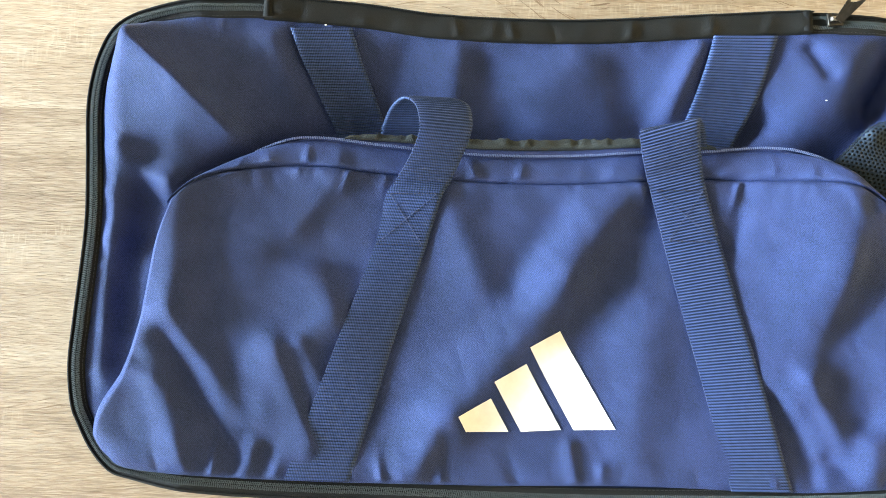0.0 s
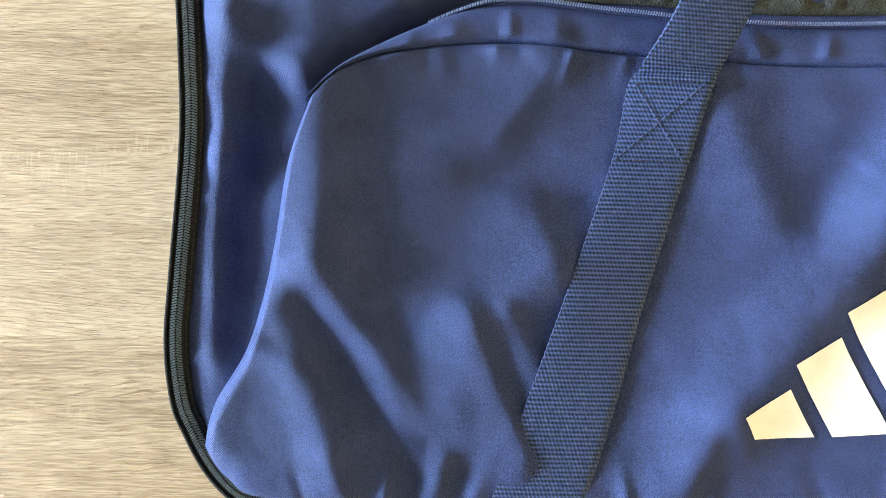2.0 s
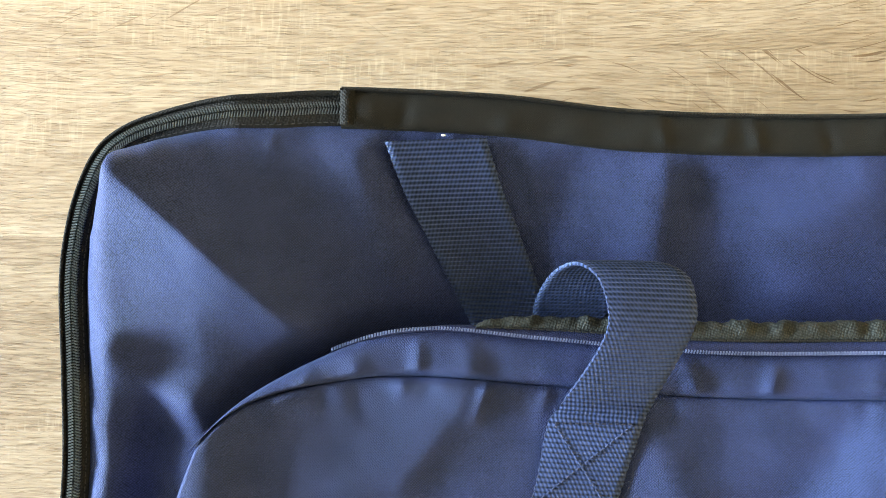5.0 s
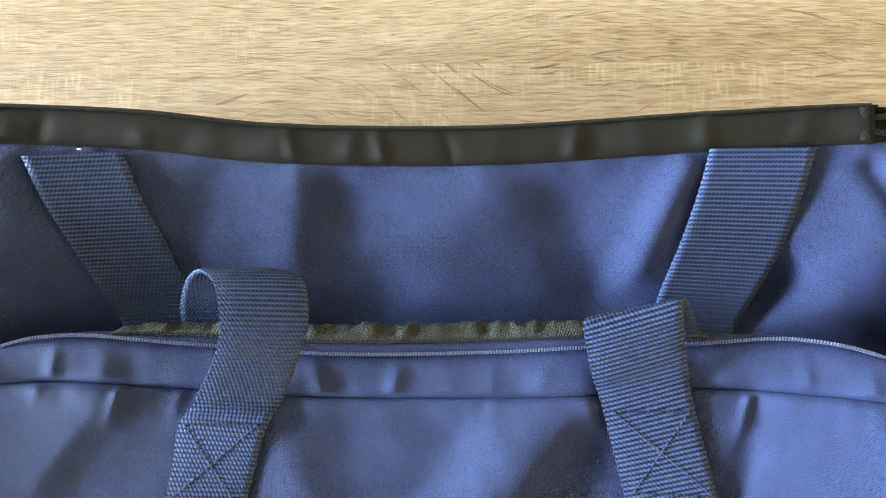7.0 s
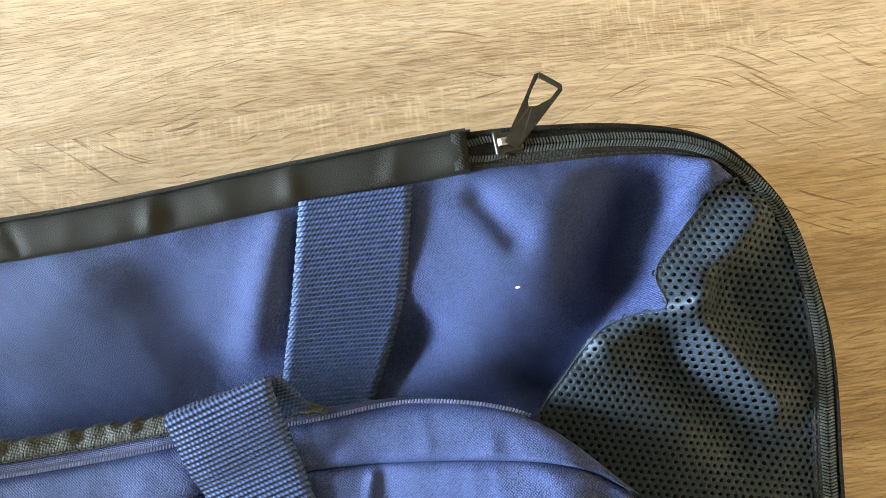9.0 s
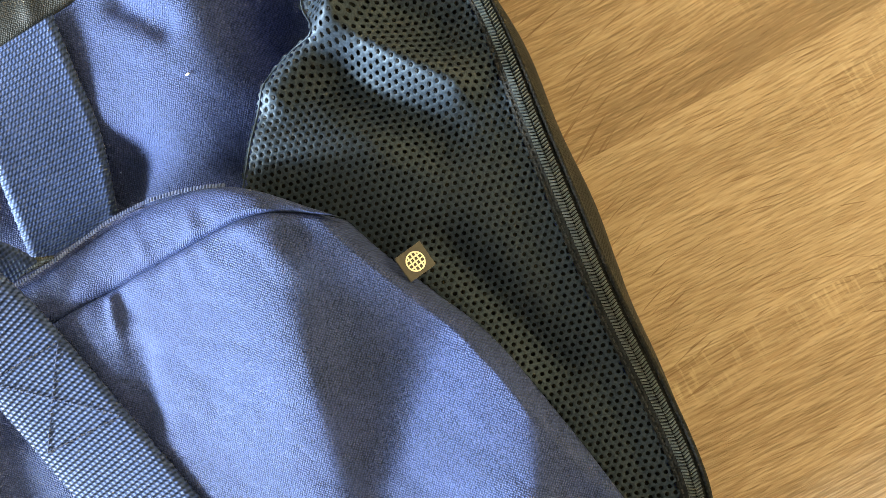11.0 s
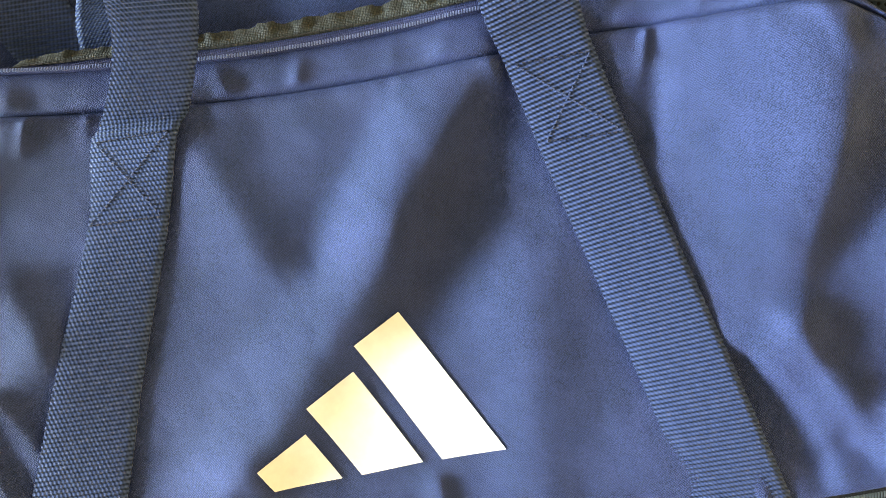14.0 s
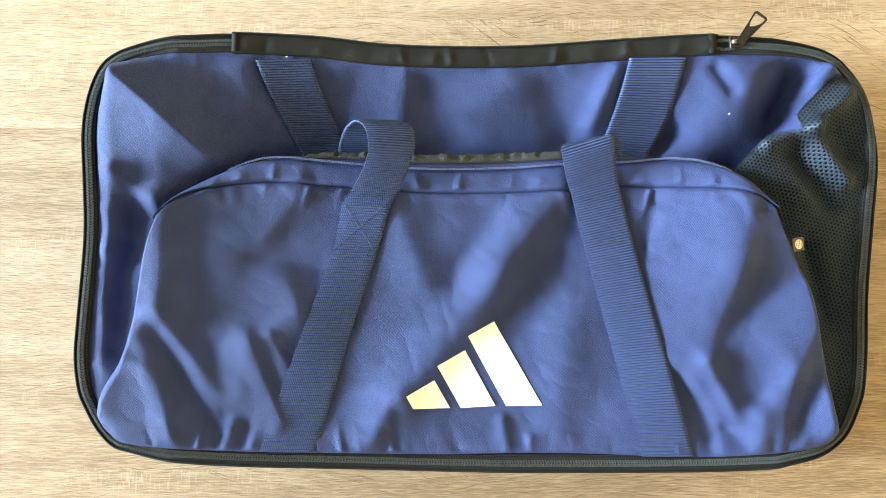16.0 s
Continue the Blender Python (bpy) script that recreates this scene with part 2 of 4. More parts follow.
# ---- mesh helpers ----
def mesh_part(name, verts, faces, mat, parent=None, label="", uv=None, smooth=True, kind=""):
    me = bpy.data.meshes.new(name)
    me.from_pydata([tuple(map(float, v)) for v in verts], [], [tuple(map(int, f)) for f in faces])
    if uv is not None:
        layer = me.uv_layers.new(name="UVMap")
        idx = np.zeros(len(me.loops), dtype=np.int32)
        me.loops.foreach_get("vertex_index", idx)
        layer.data.foreach_set("uv", np.asarray(uv, dtype=np.float32)[idx].ravel())
    me.polygons.foreach_set("use_smooth", [smooth] * len(me.polygons))
    me.materials.append(mat)
    ob = new(name, me)
    if parent is not None:
        ob.parent = parent
    if label or kind:
        tagged(ob, label, kind=kind)
    return ob


def grid_faces(n, m, closed=False):
    """Faces of an n x m sheet of vertices, stored row by row."""
    i, j = np.meshgrid(np.arange(n if closed else n - 1), np.arange(m - 1), indexing="ij")
    i, j = i.ravel(), j.ravel()
    k = (i + 1) % n
    return np.stack([i * m + j, k * m + j, k * m + j + 1, i * m + j + 1], 1)


def spline(points, n, closed=False):
    """A smooth curve through the points, in n even steps."""
    p = np.array(points, float)
    if closed:
        q = np.vstack([p[-1], p, p[0], p[1]])
    else:
        q = np.vstack([2 * p[0] - p[1], p, 2 * p[-1] - p[-2]])
    out = []
    for a, b, c, d in zip(q[:-3], q[1:-2], q[2:-1], q[3:]):
        t = np.linspace(0, 1, 40, endpoint=False)[:, None]
        out.append(0.5 * (2 * b + (c - a) * t + (2 * a - 5 * b + 4 * c - d) * t**2 + (3 * b - a - 3 * c + d) * t**3))
    out.append(p[:1] if closed else p[-1:])
    c = np.vstack(out)
    s = np.r_[0, np.cumsum(np.linalg.norm(np.diff(c, axis=0), axis=1))]
    w = np.linspace(0, s[-1], n + 1)[:-1] if closed else np.linspace(0, s[-1], n)
    return np.stack([np.interp(w, s, c[:, k]) for k in range(c.shape[1])], 1)


def inward(curve):
    """Unit normals to the left of a closed, counter-clockwise plan curve."""
    d = np.roll(curve, -1, 0) - np.roll(curve, 1, 0)
    for _ in range(6):
        d = (np.roll(d, -1, 0) + d + np.roll(d, 1, 0)) / 3
    n = np.stack([-d[:, 1], d[:, 0]], 1)
    return n / np.linalg.norm(n, axis=1)[:, None]


def even(line, n):
    s = np.r_[0, np.cumsum(np.linalg.norm(np.diff(line, axis=0), axis=1))]
    w = np.linspace(0, s[-1], n)
    return np.stack([np.interp(w, s, line[:, k]) for k in range(line.shape[1])], 1)


def patch(bottom, top, left, right, us, vs):
    """A sheet between four plan curves that share their ends; us and vs are the steps across and up."""
    def at(line, w):
        s = np.linspace(0, 1, len(line))
        return np.stack([np.interp(w, s, line[:, k]) for k in (0, 1)], 1)
    b, t, l, r = at(bottom, us), at(top, us), at(left, vs), at(right, vs)
    u, v = us[:, None, None], vs[None, :, None]
    s = (1 - v) * b[:, None] + v * t[:, None] + (1 - u) * l[None] + u * r[None]
    return s - ((1 - u) * (1 - v) * b[0] + u * (1 - v) * b[-1] + (1 - u) * v * t[0] + u * v * t[-1])


def box_bm(bm, m, sx, sy, sz, bevel=0.0):
    got = bmesh.ops.create_cube(bm, size=1, matrix=m @ Matrix.Diagonal((sx, sy, sz, 1)))
    if bevel:
        edges = list({e for v in got["verts"] for e in v.link_edges})
        bmesh.ops.bevel(bm, geom=edges, offset=bevel, segments=2, profile=0.7, affect="EDGES")


def part(name, bm, mat, parent=None, label="", smooth=False):
    me = bpy.data.meshes.new(name)
    bm.to_mesh(me)
    bm.free()
    me.polygons.foreach_set("use_smooth", [smooth] * len(me.polygons))
    me.materials.append(mat)
    ob = new(name, me)
    if parent is not None:
        ob.parent = parent
    if label:
        tagged(ob, label)
    return ob


def box(name, x0, x1, y0, y1, z0, z1, mat, parent=None, label="", bevel=0.003):
    bm = bmesh.new()
    box_bm(bm, Matrix.Translation(((x0 + x1) / 2, (y0 + y1) / 2, (z0 + z1) / 2)), x1 - x0, y1 - y0, z1 - z0, bevel)
    return part(name, bm, mat, parent, label)


def bars(name, centres, along, normals, size, mat, parent, label="", kind=""):
    """Many small six-sided bars as one mesh: centres, long axes, up axes, (length, width, height)."""
    c, a, n = (np.asarray(q, float) for q in (centres, along, normals))
    a = a / np.linalg.norm(a, axis=1)[:, None]
    w = np.cross(n, a)
    w /= np.linalg.norm(w, axis=1)[:, None]
    n = np.cross(a, w)
    l, b, h = (s / 2 for s in size)
    shape = ((-l, -b * 0.5, -h), (l, -b * 0.5, -h), (l, b * 0.5, -h), (-l, b * 0.5, -h),
             (-l, -b, 0), (l, -b, 0), (l, b, 0), (-l, b, 0),
             (-l * 0.94, -b * 0.5, h), (l * 0.94, -b * 0.5, h), (l * 0.94, b * 0.5, h), (-l * 0.94, b * 0.5, h))
    v = np.stack([c + a * p + w * q + n * r for p, q, r in shape], 1).reshape(-1, 3)
    quads = np.array([(0, 1, 5, 4), (1, 2, 6, 5), (2, 3, 7, 6), (3, 0, 4, 7), (4, 5, 9, 8), (5, 6, 10, 9), (6, 7, 11, 10), (7, 4, 8, 11), (8, 9, 10, 11)])
    f = (quads[None] + 12 * np.arange(len(c))[:, None, None]).reshape(-1, 4)
    return mesh_part(name, v, f, mat, parent, label, smooth=False, kind=kind)


# ---- the room, unseen walls and ceiling added to shape the light, and the table ----
FLOOR_Z, CEIL_Z = -0.75, 2.55
RX0, RX1, RY0, RY1 = WX0, 2.05, -2.3, 2.1
tagged(box("floor", RX0 - 0.2, RX1 + 0.2, RY0 - 0.2, RY1 + 0.2, FLOOR_Z - 0.1, FLOOR_Z, FLOORM), "brown wooden floor of the room", "floor", kind="structure")
tagged(box("ceiling", RX0 - 0.2, RX1 + 0.2, RY0 - 0.2, RY1 + 0.2, CEIL_Z, CEIL_Z + 0.1, CEILM), "unseen grey ceiling added to keep bounced light low", "ceiling", kind="structure")
# unseen wall added on the east to throw warm light back on the table
tagged(box("bounce_wall_east", RX1, RX1 + 0.2, RY0, RY1, FLOOR_Z, CEIL_Z, WARM_BOUNCE), "unseen ochre wall added to bounce warm light", "wall", kind="structure")
tagged(box("wall_north", RX0, RX1, RY1, RY1 + 0.2, FLOOR_Z, CEIL_Z, PAINT), "unseen tan wall added to bounce a little warm light", "wall", kind="structure")
tagged(box("wall_south", RX0, RX1, RY0 - 0.2, RY0, FLOOR_Z, CEIL_Z, PAINT), "unseen tan wall added to bounce a little warm light", "wall", kind="structure")
bm = bmesh.new()
for y0, y1, z0, z1 in ((RY0, WY0, FLOOR_Z, CEIL_Z), (WY1, RY1, FLOOR_Z, CEIL_Z), (WY0, WY1, FLOOR_Z, WZ0), (WY0, WY1, WZ1, CEIL_Z)):
    box_bm(bm, Matrix.Translation((RX0 - 0.1, (y0 + y1) / 2, (z0 + z1) / 2)), 0.2, y1 - y0, z1 - z0)
tagged(part("wall_west", bm, PAINT), "unseen tan wall added round the window opening", "wall", kind="structure")
window = tagged(new("window_1"), "white framed window that lets in daylight", "window", kind="structure")
bm = bmesh.new()
for y0, y1, z0, z1 in ((WY0, WY0 + 0.05, WZ0, WZ1), (WY1 - 0.05, WY1, WZ0, WZ1), (WY0 + 0.05, WY1 - 0.05, WZ0, WZ0 + 0.05), (WY0 + 0.05, WY1 - 0.05, WZ1 - 0.05, WZ1)):
    box_bm(bm, Matrix.Translation((RX0 - 0.12, (y0 + y1) / 2, (z0 + z1) / 2)), 0.06, y1 - y0, z1 - z0, 0.004)
part("window_frame", bm, WHITE, window)
box("window_sill", RX0 - 0.08, RX0 + 0.1, WY0 - 0.05, WY1 + 0.05, WZ0 - 0.03, WZ0 - 0.002, WHITE, window)

table = tagged(new("table"), "wide table with a pale sawn-oak laminate top", "table")
box("table_top", -0.95, 1.05, -0.62, 0.68, -0.028, 0.0, OAK, table, bevel=0.0015)
for x in (-0.88, 0.98):
    for y in (-0.55, 0.61):
        box("leg", x - 0.03, x + 0.03, y - 0.03, y + 0.03, FLOOR_Z, -0.028, WHITE, table)

# ---- the bag: plan curves and heights ----
bag = tagged(new("sports_bag"), "navy polyester sports bag with black zip edge lying on the table", "bag")


def base(x, y):
    """Height of the bag's front rim: it sags in the middle and rises to the ends."""
    return 0.090 + 0.23 * x * x + 0.03 * y + 0.012 * x


def gathers(s, depth, seed, spacing, amp, reach):
    """Uneven little puckers beside a seam: s along it, depth away from it."""
    rng = random.Random(seed)
    out = np.zeros_like(s)
    at = float(s.min())
    while at < s.max():
        a, w, l = amp * rng.uniform(-0.6, 1.0), rng.uniform(0.0025, 0.007), reach * rng.uniform(0.35, 1.0)
        lean = rng.uniform(-0.35, 0.35)
        out += a * np.exp(-((s + lean * depth - at) / w) ** 2) * np.clip(1 - depth / l, 0, 1) ** 1.5
        at += spacing * rng.uniform(0.5, 1.7)
    return out * np.clip(depth / 0.004, 0, 1)


TABLE = np.random.RandomState(11).rand(97, 97)


def lattice(x, y, cell, seed):
    """Smooth random heights between 0 and 1 on a lattice of that cell."""
    u, v = x / cell + 40.3 + seed * 7.7, y / cell + 41.9 + seed * 3.1
    i, j = np.floor(u).astype(int), np.floor(v).astype(int)
    f, g = u - i, v - j
    f, g = f * f * f * (f * (f * 6 - 15) + 10), g * g * g * (g * (g * 6 - 15) + 10)
    a, b, c, d = (TABLE[(i + p) % 97, (j + q) % 97] for p, q in ((0, 0), (1, 0), (0, 1), (1, 1)))
    return (a * (1 - f) + b * f) * (1 - g) + (c * (1 - f) + d * f) * g


def crumple(x, y, seed=0):
    """Fine uneven creasing of slack cloth."""
    cr, sr = math.cos(0.6 + seed), math.sin(0.6 + seed)
    u, v = x * cr - y * sr, x * sr + y * cr
    ridge = 1 - np.abs(2 * lattice(u * 0.55, v, 0.026, seed) - 1)
    return 0.0003 * ridge ** 1.5 + 0.0026 * lattice(u, v, 0.05, seed + 1) + 0.00015 * lattice(u, v, 0.011, seed + 2) - 0.002


def rim_height(x, y):
    """The sewn edge rolls down at the two ends of the bag."""
    return base(x, y) - 0.016 * np.clip((np.abs(x) - 0.27) / 0.07, 0, 1)


GAIN = 1.9


class Folds:
    """Soft ridges and hollows of the cloth."""
    def __init__(self):
        self.lines = []

    def add(self, x0, y0, x1, y1, width, height, lee=None, end=1.0, power=1.9):
        """width and height in millimetres; lee: the width on the line's other side; end: the height's share at its end; power: low for a sharp crease."""
        self.lines.append((x0, y0, x1, y1, width * 0.001, height * 0.001, (lee or width) * 0.001, end, power))

    def z(self, x, y):
        out = np.zeros_like(x)
        for x0, y0, x1, y1, w, h, lee, end, power in self.lines:
            dx, dy = x1 - x0, y1 - y0
            t = np.clip(((x - x0) * dx + (y - y0) * dy) / (dx * dx + dy * dy), 0, 1)
            d = np.hypot(x - x0 - t * dx, y - y0 - t * dy)
            across = ((x - x0) * dy - (y - y0) * dx) / math.hypot(dx, dy)
            wide = lee + (w - lee) * (0.5 + 0.5 * np.clip(across / np.maximum(d, 1e-6), -1, 1))
            out += GAIN * h * (1 + (end - 1) * t) * np.exp(-np.abs(d / wide) ** power)
        return out


rim = spline([
    (-0.3552, -0.0611), (-0.3570, -0.0965), (-0.3535, -0.1263), (-0.3472, -0.1425), (-0.3372, -0.1610), (-0.3225, -0.1762), (-0.3057, -0.1818), (-0.2649, -0.1903), (-0.2012, -0.1950), (-0.1213, -0.1976), (0.0303, -0.2019), (0.1809, -0.2009), (0.2551, -0.1979), (0.2800, -0.1939),
    (0.3062, -0.1873), (0.3247, -0.1761), (0.3360, -0.1627), (0.3436, -0.1452), (0.3486, -0.1276), (0.3515, -0.0950), (0.3535, -0.0419), (0.3592, 0.0191), (0.3642, 0.0752), (0.3606, 0.1165), (0.3558, 0.1374), (0.3480, 0.1533), (0.3359, 0.1690), (0.3201, 0.1788), (0.2989, 0.1848), (0.2700, 0.1890),
    (0.2183, 0.1932), (0.1348, 0.1905), (0.0318, 0.1852), (-0.0716, 0.1863), (-0.1434, 0.1930), (-0.2180, 0.1950), (-0.2503, 0.1932), (-0.2806, 0.1902), (-0.3068, 0.1842), (-0.3250, 0.1775), (-0.3375, 0.1680), (-0.3452, 0.1536), (-0.3513, 0.1314),
    (-0.3542, 0.1017), (-0.3521, 0.0556), (-0.3508, 0.0080),
], 1200, closed=True)
rim_in = inward(rim)
# the tape is narrower at the two ends of the bag
NARROW = (1 - 0.27 * np.clip((np.abs(rim[:, 0]) - 0.25) / 0.07, 0, 1))[:, None]
NARROW = NARROW * (1 - 0.5 * np.exp(-((rim[:, :1] - 0.352) ** 2 + (rim[:, 1:] - 0.125) ** 2) / 0.055 ** 2))


def rim_at(offset, drop=0.0):
    """The rim's curve moved inwards by offset, at its height less drop."""
    p = rim + rim_in * offset * (NARROW if offset > 0 else 1)
    return np.column_stack([p, rim_height(rim[:, 0], rim[:, 1]) - drop])


def nearest_on(curve, x, y):
    return int(np.argmin(np.hypot(curve[:, 0] - x, curve[:, 1] - y)))


# black gusset: the side wall all round, slightly bulged, and the back
rings = []
for off, f in ((0.03, 0.0), (0.008, 0.0), (0.0, 0.03), (-0.005, 0.12), (-0.009, 0.3), (-0.010, 0.5), (-0.0085, 0.7), (-0.005, 0.86), (0.0, 0.95), (0.0015, 0.985)):
    p = rim_at(0.0)
    full = 0.15 + 0.6 * np.clip((rim[:, 0] - 0.2) / 0.1, 0, 1) * np.clip((rim[:, 1] + 0.12) / 0.08, 0, 1)
    p[:, :2] += rim_in * (off * (full if off < 0 else 1))[:, None] if off < 0 else rim_in * off
    pucker = 0.0012 * np.sin(np.arange(len(p)) * 0.11) * np.sin(np.arange(len(p)) * 0.037) * (1 if 0.05 < f < 0.95 else 0)
    p[:, :2] += rim_in * pucker[:, None]
    p[:, 2] = p[:, 2] * f + (0.0003 if f == 0 else 0)
    rings.append(p)
mesh_part("side_gusset", np.stack(rings, 1).reshape(-1, 3), grid_faces(len(rim), len(rings), True), BLACK, bag, "black polyester side wall of the bag")

# zip tape round the rim
rings = [rim_at(o, d) for o, d in ((-0.0006, 0.004), (0.0, 0.0012), (0.002, 0.0), (0.0048, 0.0), (0.0052, -0.0002), (0.0118, -0.0002), (0.0124, 0.0002), (0.0166, 0.0008), (0.0172, 0.005))]
mesh_part("zip_tape", np.stack(rings, 1).reshape(-1, 3), grid_faces(len(rim), len(rings), True), TAPE, bag, "black woven zip tape")
mesh_part("piping", np.stack([rim_at(0.0012 + 0.0014 * math.cos(a), -0.0004 - 0.0014 * math.sin(a)) for a in np.linspace(-0.6, 3.6, 7)], 1).reshape(-1, 3),
          grid_faces(len(rim), 7, True), BLACK, bag, "thin black edge piping")

# coil teeth, all but where the flap covers them
flap_a, flap_b = nearest_on(rim, 0.2183, 0.1928), nearest_on(rim, -0.2180, 0.1934)
per = np.r_[0, np.cumsum(np.linalg.norm(np.diff(np.vstack([rim, rim[:1]]), axis=0), axis=1))]
pitch = 0.0014
count = int(per[-1] / pitch)
w = np.linspace(0, per[-1], count, endpoint=False)
sa, sb = per[flap_a], per[flap_b]
w = w[(w < sa - 0.0005) | (w > sb + 0.001)]


def rim_frame(w, offset, drop):
    line = rim_at(offset, drop)
    line = np.vstack([line, line[:1]])
    nin = np.vstack([rim_in, rim_in[:1]])
    pos = np.stack([np.interp(w, per, line[:, k]) for k in range(3)], 1)
    n = np.stack([np.interp(w, per, nin[:, k]) for k in range(2)], 1)
    tan = np.stack([n[:, 1], -n[:, 0]], 1)
    return pos, n, tan


# the zip gapes just before the slider
slide = per[nearest_on(rim, 0.2395, 0.1915)]
gap = np.clip(1 - np.abs(w - (slide + sa) / 2) / 0.014, 0, 1) ** 0.5 * 0.0028 * (w > slide) * (w < sa)
for side in (1, -1):
    pos, n, tan = rim_frame(w, 0.0085, -0.0011)
    pos[:, :2] += n * (side * (0.00155 + gap))[:, None]
    along = np.column_stack([n * side + tan * 0.36, np.full(len(w), -0.12)])
    bars("zip_teeth", pos, along, np.tile((0, 0, 1.0), (len(w), 1)), (0.0028, 0.00090, 0.0021), TEETH, bag, "dark nylon zip coil", kind="stuff")
# seam stitches on the tape
ws = np.arange(0, per[-1], 0.0033)
ws = ws[(ws < sa) | (ws > sb)]
pos, n, tan = rim_frame(ws, 0.0152, 0.0005)
bars("tape_stitch", pos, np.column_stack([tan, np.zeros(len(ws))]), np.tile((0, 0, 1.0), (len(ws), 1)), (0.0021, 0.0006, 0.0006), DARKTHREAD, bag, "row of dark stitches", kind="stuff")

# black flap over the top of the zip
k = np.arange(flap_a - 1, flap_b + 2)
rows = []
for o, lift in ((-0.0022, -0.006), (-0.002, 0.0012), (-0.0005, 0.0026), (0.003, 0.0034), (0.007, 0.0038), (0.0105, 0.0036), (0.0135, 0.0028), (0.0162, 0.0016), (0.0179, 0.0005), (0.0182, -0.002)):
    p = rim_at(o, -lift)[k]
    p[:, 2] += gathers(p[:, 0], np.full(len(k), max(0.0, 0.0179 - o)), 21, 0.018, 0.0032, 0.035) + gathers(p[:, 0], np.full(len(k), max(0.0, o)), 23, 0.035, 0.002, 0.03)
    rows.append(p)
flap = mesh_part("zip_flap", np.stack(rows, 1).reshape(-1, 3), grid_faces(len(k), len(rows)), FLAPM, bag, "black fabric flap over the zip")
for idx in (flap_a + 1, flap_b - 1):
    rows = []
    for du, up in ((-2, 0.0), (-2, 0.0012), (0, 0.0018), (2, 0.0012), (2, 0.0)):
        rows.append(np.array([rim_at(o, -0.0036 - up)[idx + du] for o in np.linspace(0.0005, 0.017, 12)]))
    mesh_part("hem", np.stack(rows, 1).reshape(-1, 3), grid_faces(12, 5), BLACK, flap)
# fine piping line at the flap's outer edge
pts = rim_at(0.0, -0.0034)[k]
d = np.gradient(pts, axis=0)
bars("flap_edge", pts[::2], d[::2], np.tile((0, 0, 1.0), (len(pts[::2]), 1)), (0.0042, 0.0016, 0.0016), BLACK, flap)

# ---- main front panel ----
body_folds = Folds()
body_folds.add(-0.2093, 0.1572, -0.1936, 0.1170, 14, 3.5)
body_folds.add(0.3205, 0.1630, 0.2971, 0.1358, 7, 6)
body_folds.add(0.2225, 0.1645, 0.2352, 0.1450, 7, -3)
body_folds.add(0.1875, 0.1099, 0.1741, 0.0954, 13, -4)
body_folds.add(0.0325, 0.1542, 0.0064, 0.1124, 25, 2)
body_folds.add(-0.3215, 0.1538, -0.2250, 0.0700, 40, 11, 40, 0.8, 1.35)
body_folds.add(-0.2135, 0.1577, -0.2035, 0.0957, 20, 1.2)
body_folds.add(-0.0614, 0.1542, -0.0681, 0.1230, 14, 2.5)
body_folds.add(-0.0407, 0.1487, -0.0246, 0.1020, 20, -2)
body_folds.add(0.0760, 0.1428, 0.0914, 0.1091, 22, -3.5)
body_folds.add(0.1319, 0.1653, 0.1091, 0.1145, 10, 4)
body_folds.add(-0.1067, 0.1594, -0.1226, 0.1228, 16, -2)
body_folds.add(0.2545, 0.1641, 0.2040, 0.0866, 34, 4.5, 30)
body_folds.add(0.2974, 0.1379, 0.2505, 0.0728, 30, -13, 14, 1.0, 1.5)
body_folds.add(0.1494, 0.1035, 0.1998, 0.1053, 14, -3)
body_folds.add(-0.3256, 0.0638, -0.3288, 0.0076, 8, 3, 24)
body_folds.add(-0.3284, -0.0074, -0.3316, -0.1009, 8, 3.2, 24, 0.6)
body_folds.add(0.2949, 0.1542, 0.2800, 0.1260, 16, -9)
body_folds.add(-0.3215, 0.1538, -0.2250, 0.0700, 14, 3.5, 10, 0.8, 1.4)
body_folds.add(-0.3260, 0.0692, -0.2905, 0.0438, 9, 2.6)
body_folds.add(-0.3245, 0.0455, -0.3009, 0.0279, 13, -2.6)
body_folds.add(-0.3320, -0.0016, -0.3135, 0.0016, 6, 2.2)
body_folds.add(-0.3070, 0.0560, -0.3130, 0.0000, 14, -4.5)
body_folds.add(-0.3130, 0.0000, -0.3210, -0.0900, 13, -4.5, 13, 0.7)
body_folds.add(-0.3275, -0.0182, -0.3211, -0.0466, 11, -2.4)


PTOP = spline([(-0.2841, 0.0249), (-0.2577, 0.0507), (-0.2113, 0.0742), (-0.1731, 0.0816), (-0.1223, 0.0780), (-0.0451, 0.0724), (0.0318, 0.0732), (0.0833, 0.0759), (0.1337, 0.0776), (0.1840, 0.0793), (0.2310, 0.0652), (0.2675, 0.0313)], 400)
PSEAM = spline([(-0.2841, 0.0249), (-0.2582, 0.0465), (-0.2132, 0.0574), (-0.1735, 0.0592), (-0.1228, 0.0556), (-0.0454, 0.0510), (0.0314, 0.0508), (0.0828, 0.0524), (0.1386, 0.0557), (0.2060, 0.0520), (0.2420, 0.0460), (0.2675, 0.0313)], 400)
PLEFT = spline([(-0.3359, -0.1484), (-0.3301, -0.1256), (-0.3140, -0.0965), (-0.3025, -0.0519), (-0.2952, -0.0069), (-0.2841, 0.0249)], 120)
PRIGHT = spline([(0.3236, -0.1660), (0.3180, -0.1419), (0.3090, -0.0890), (0.2985, -0.0420), (0.2855, -0.0123), (0.2750, 0.0110), (0.2675, 0.0313)], 120)
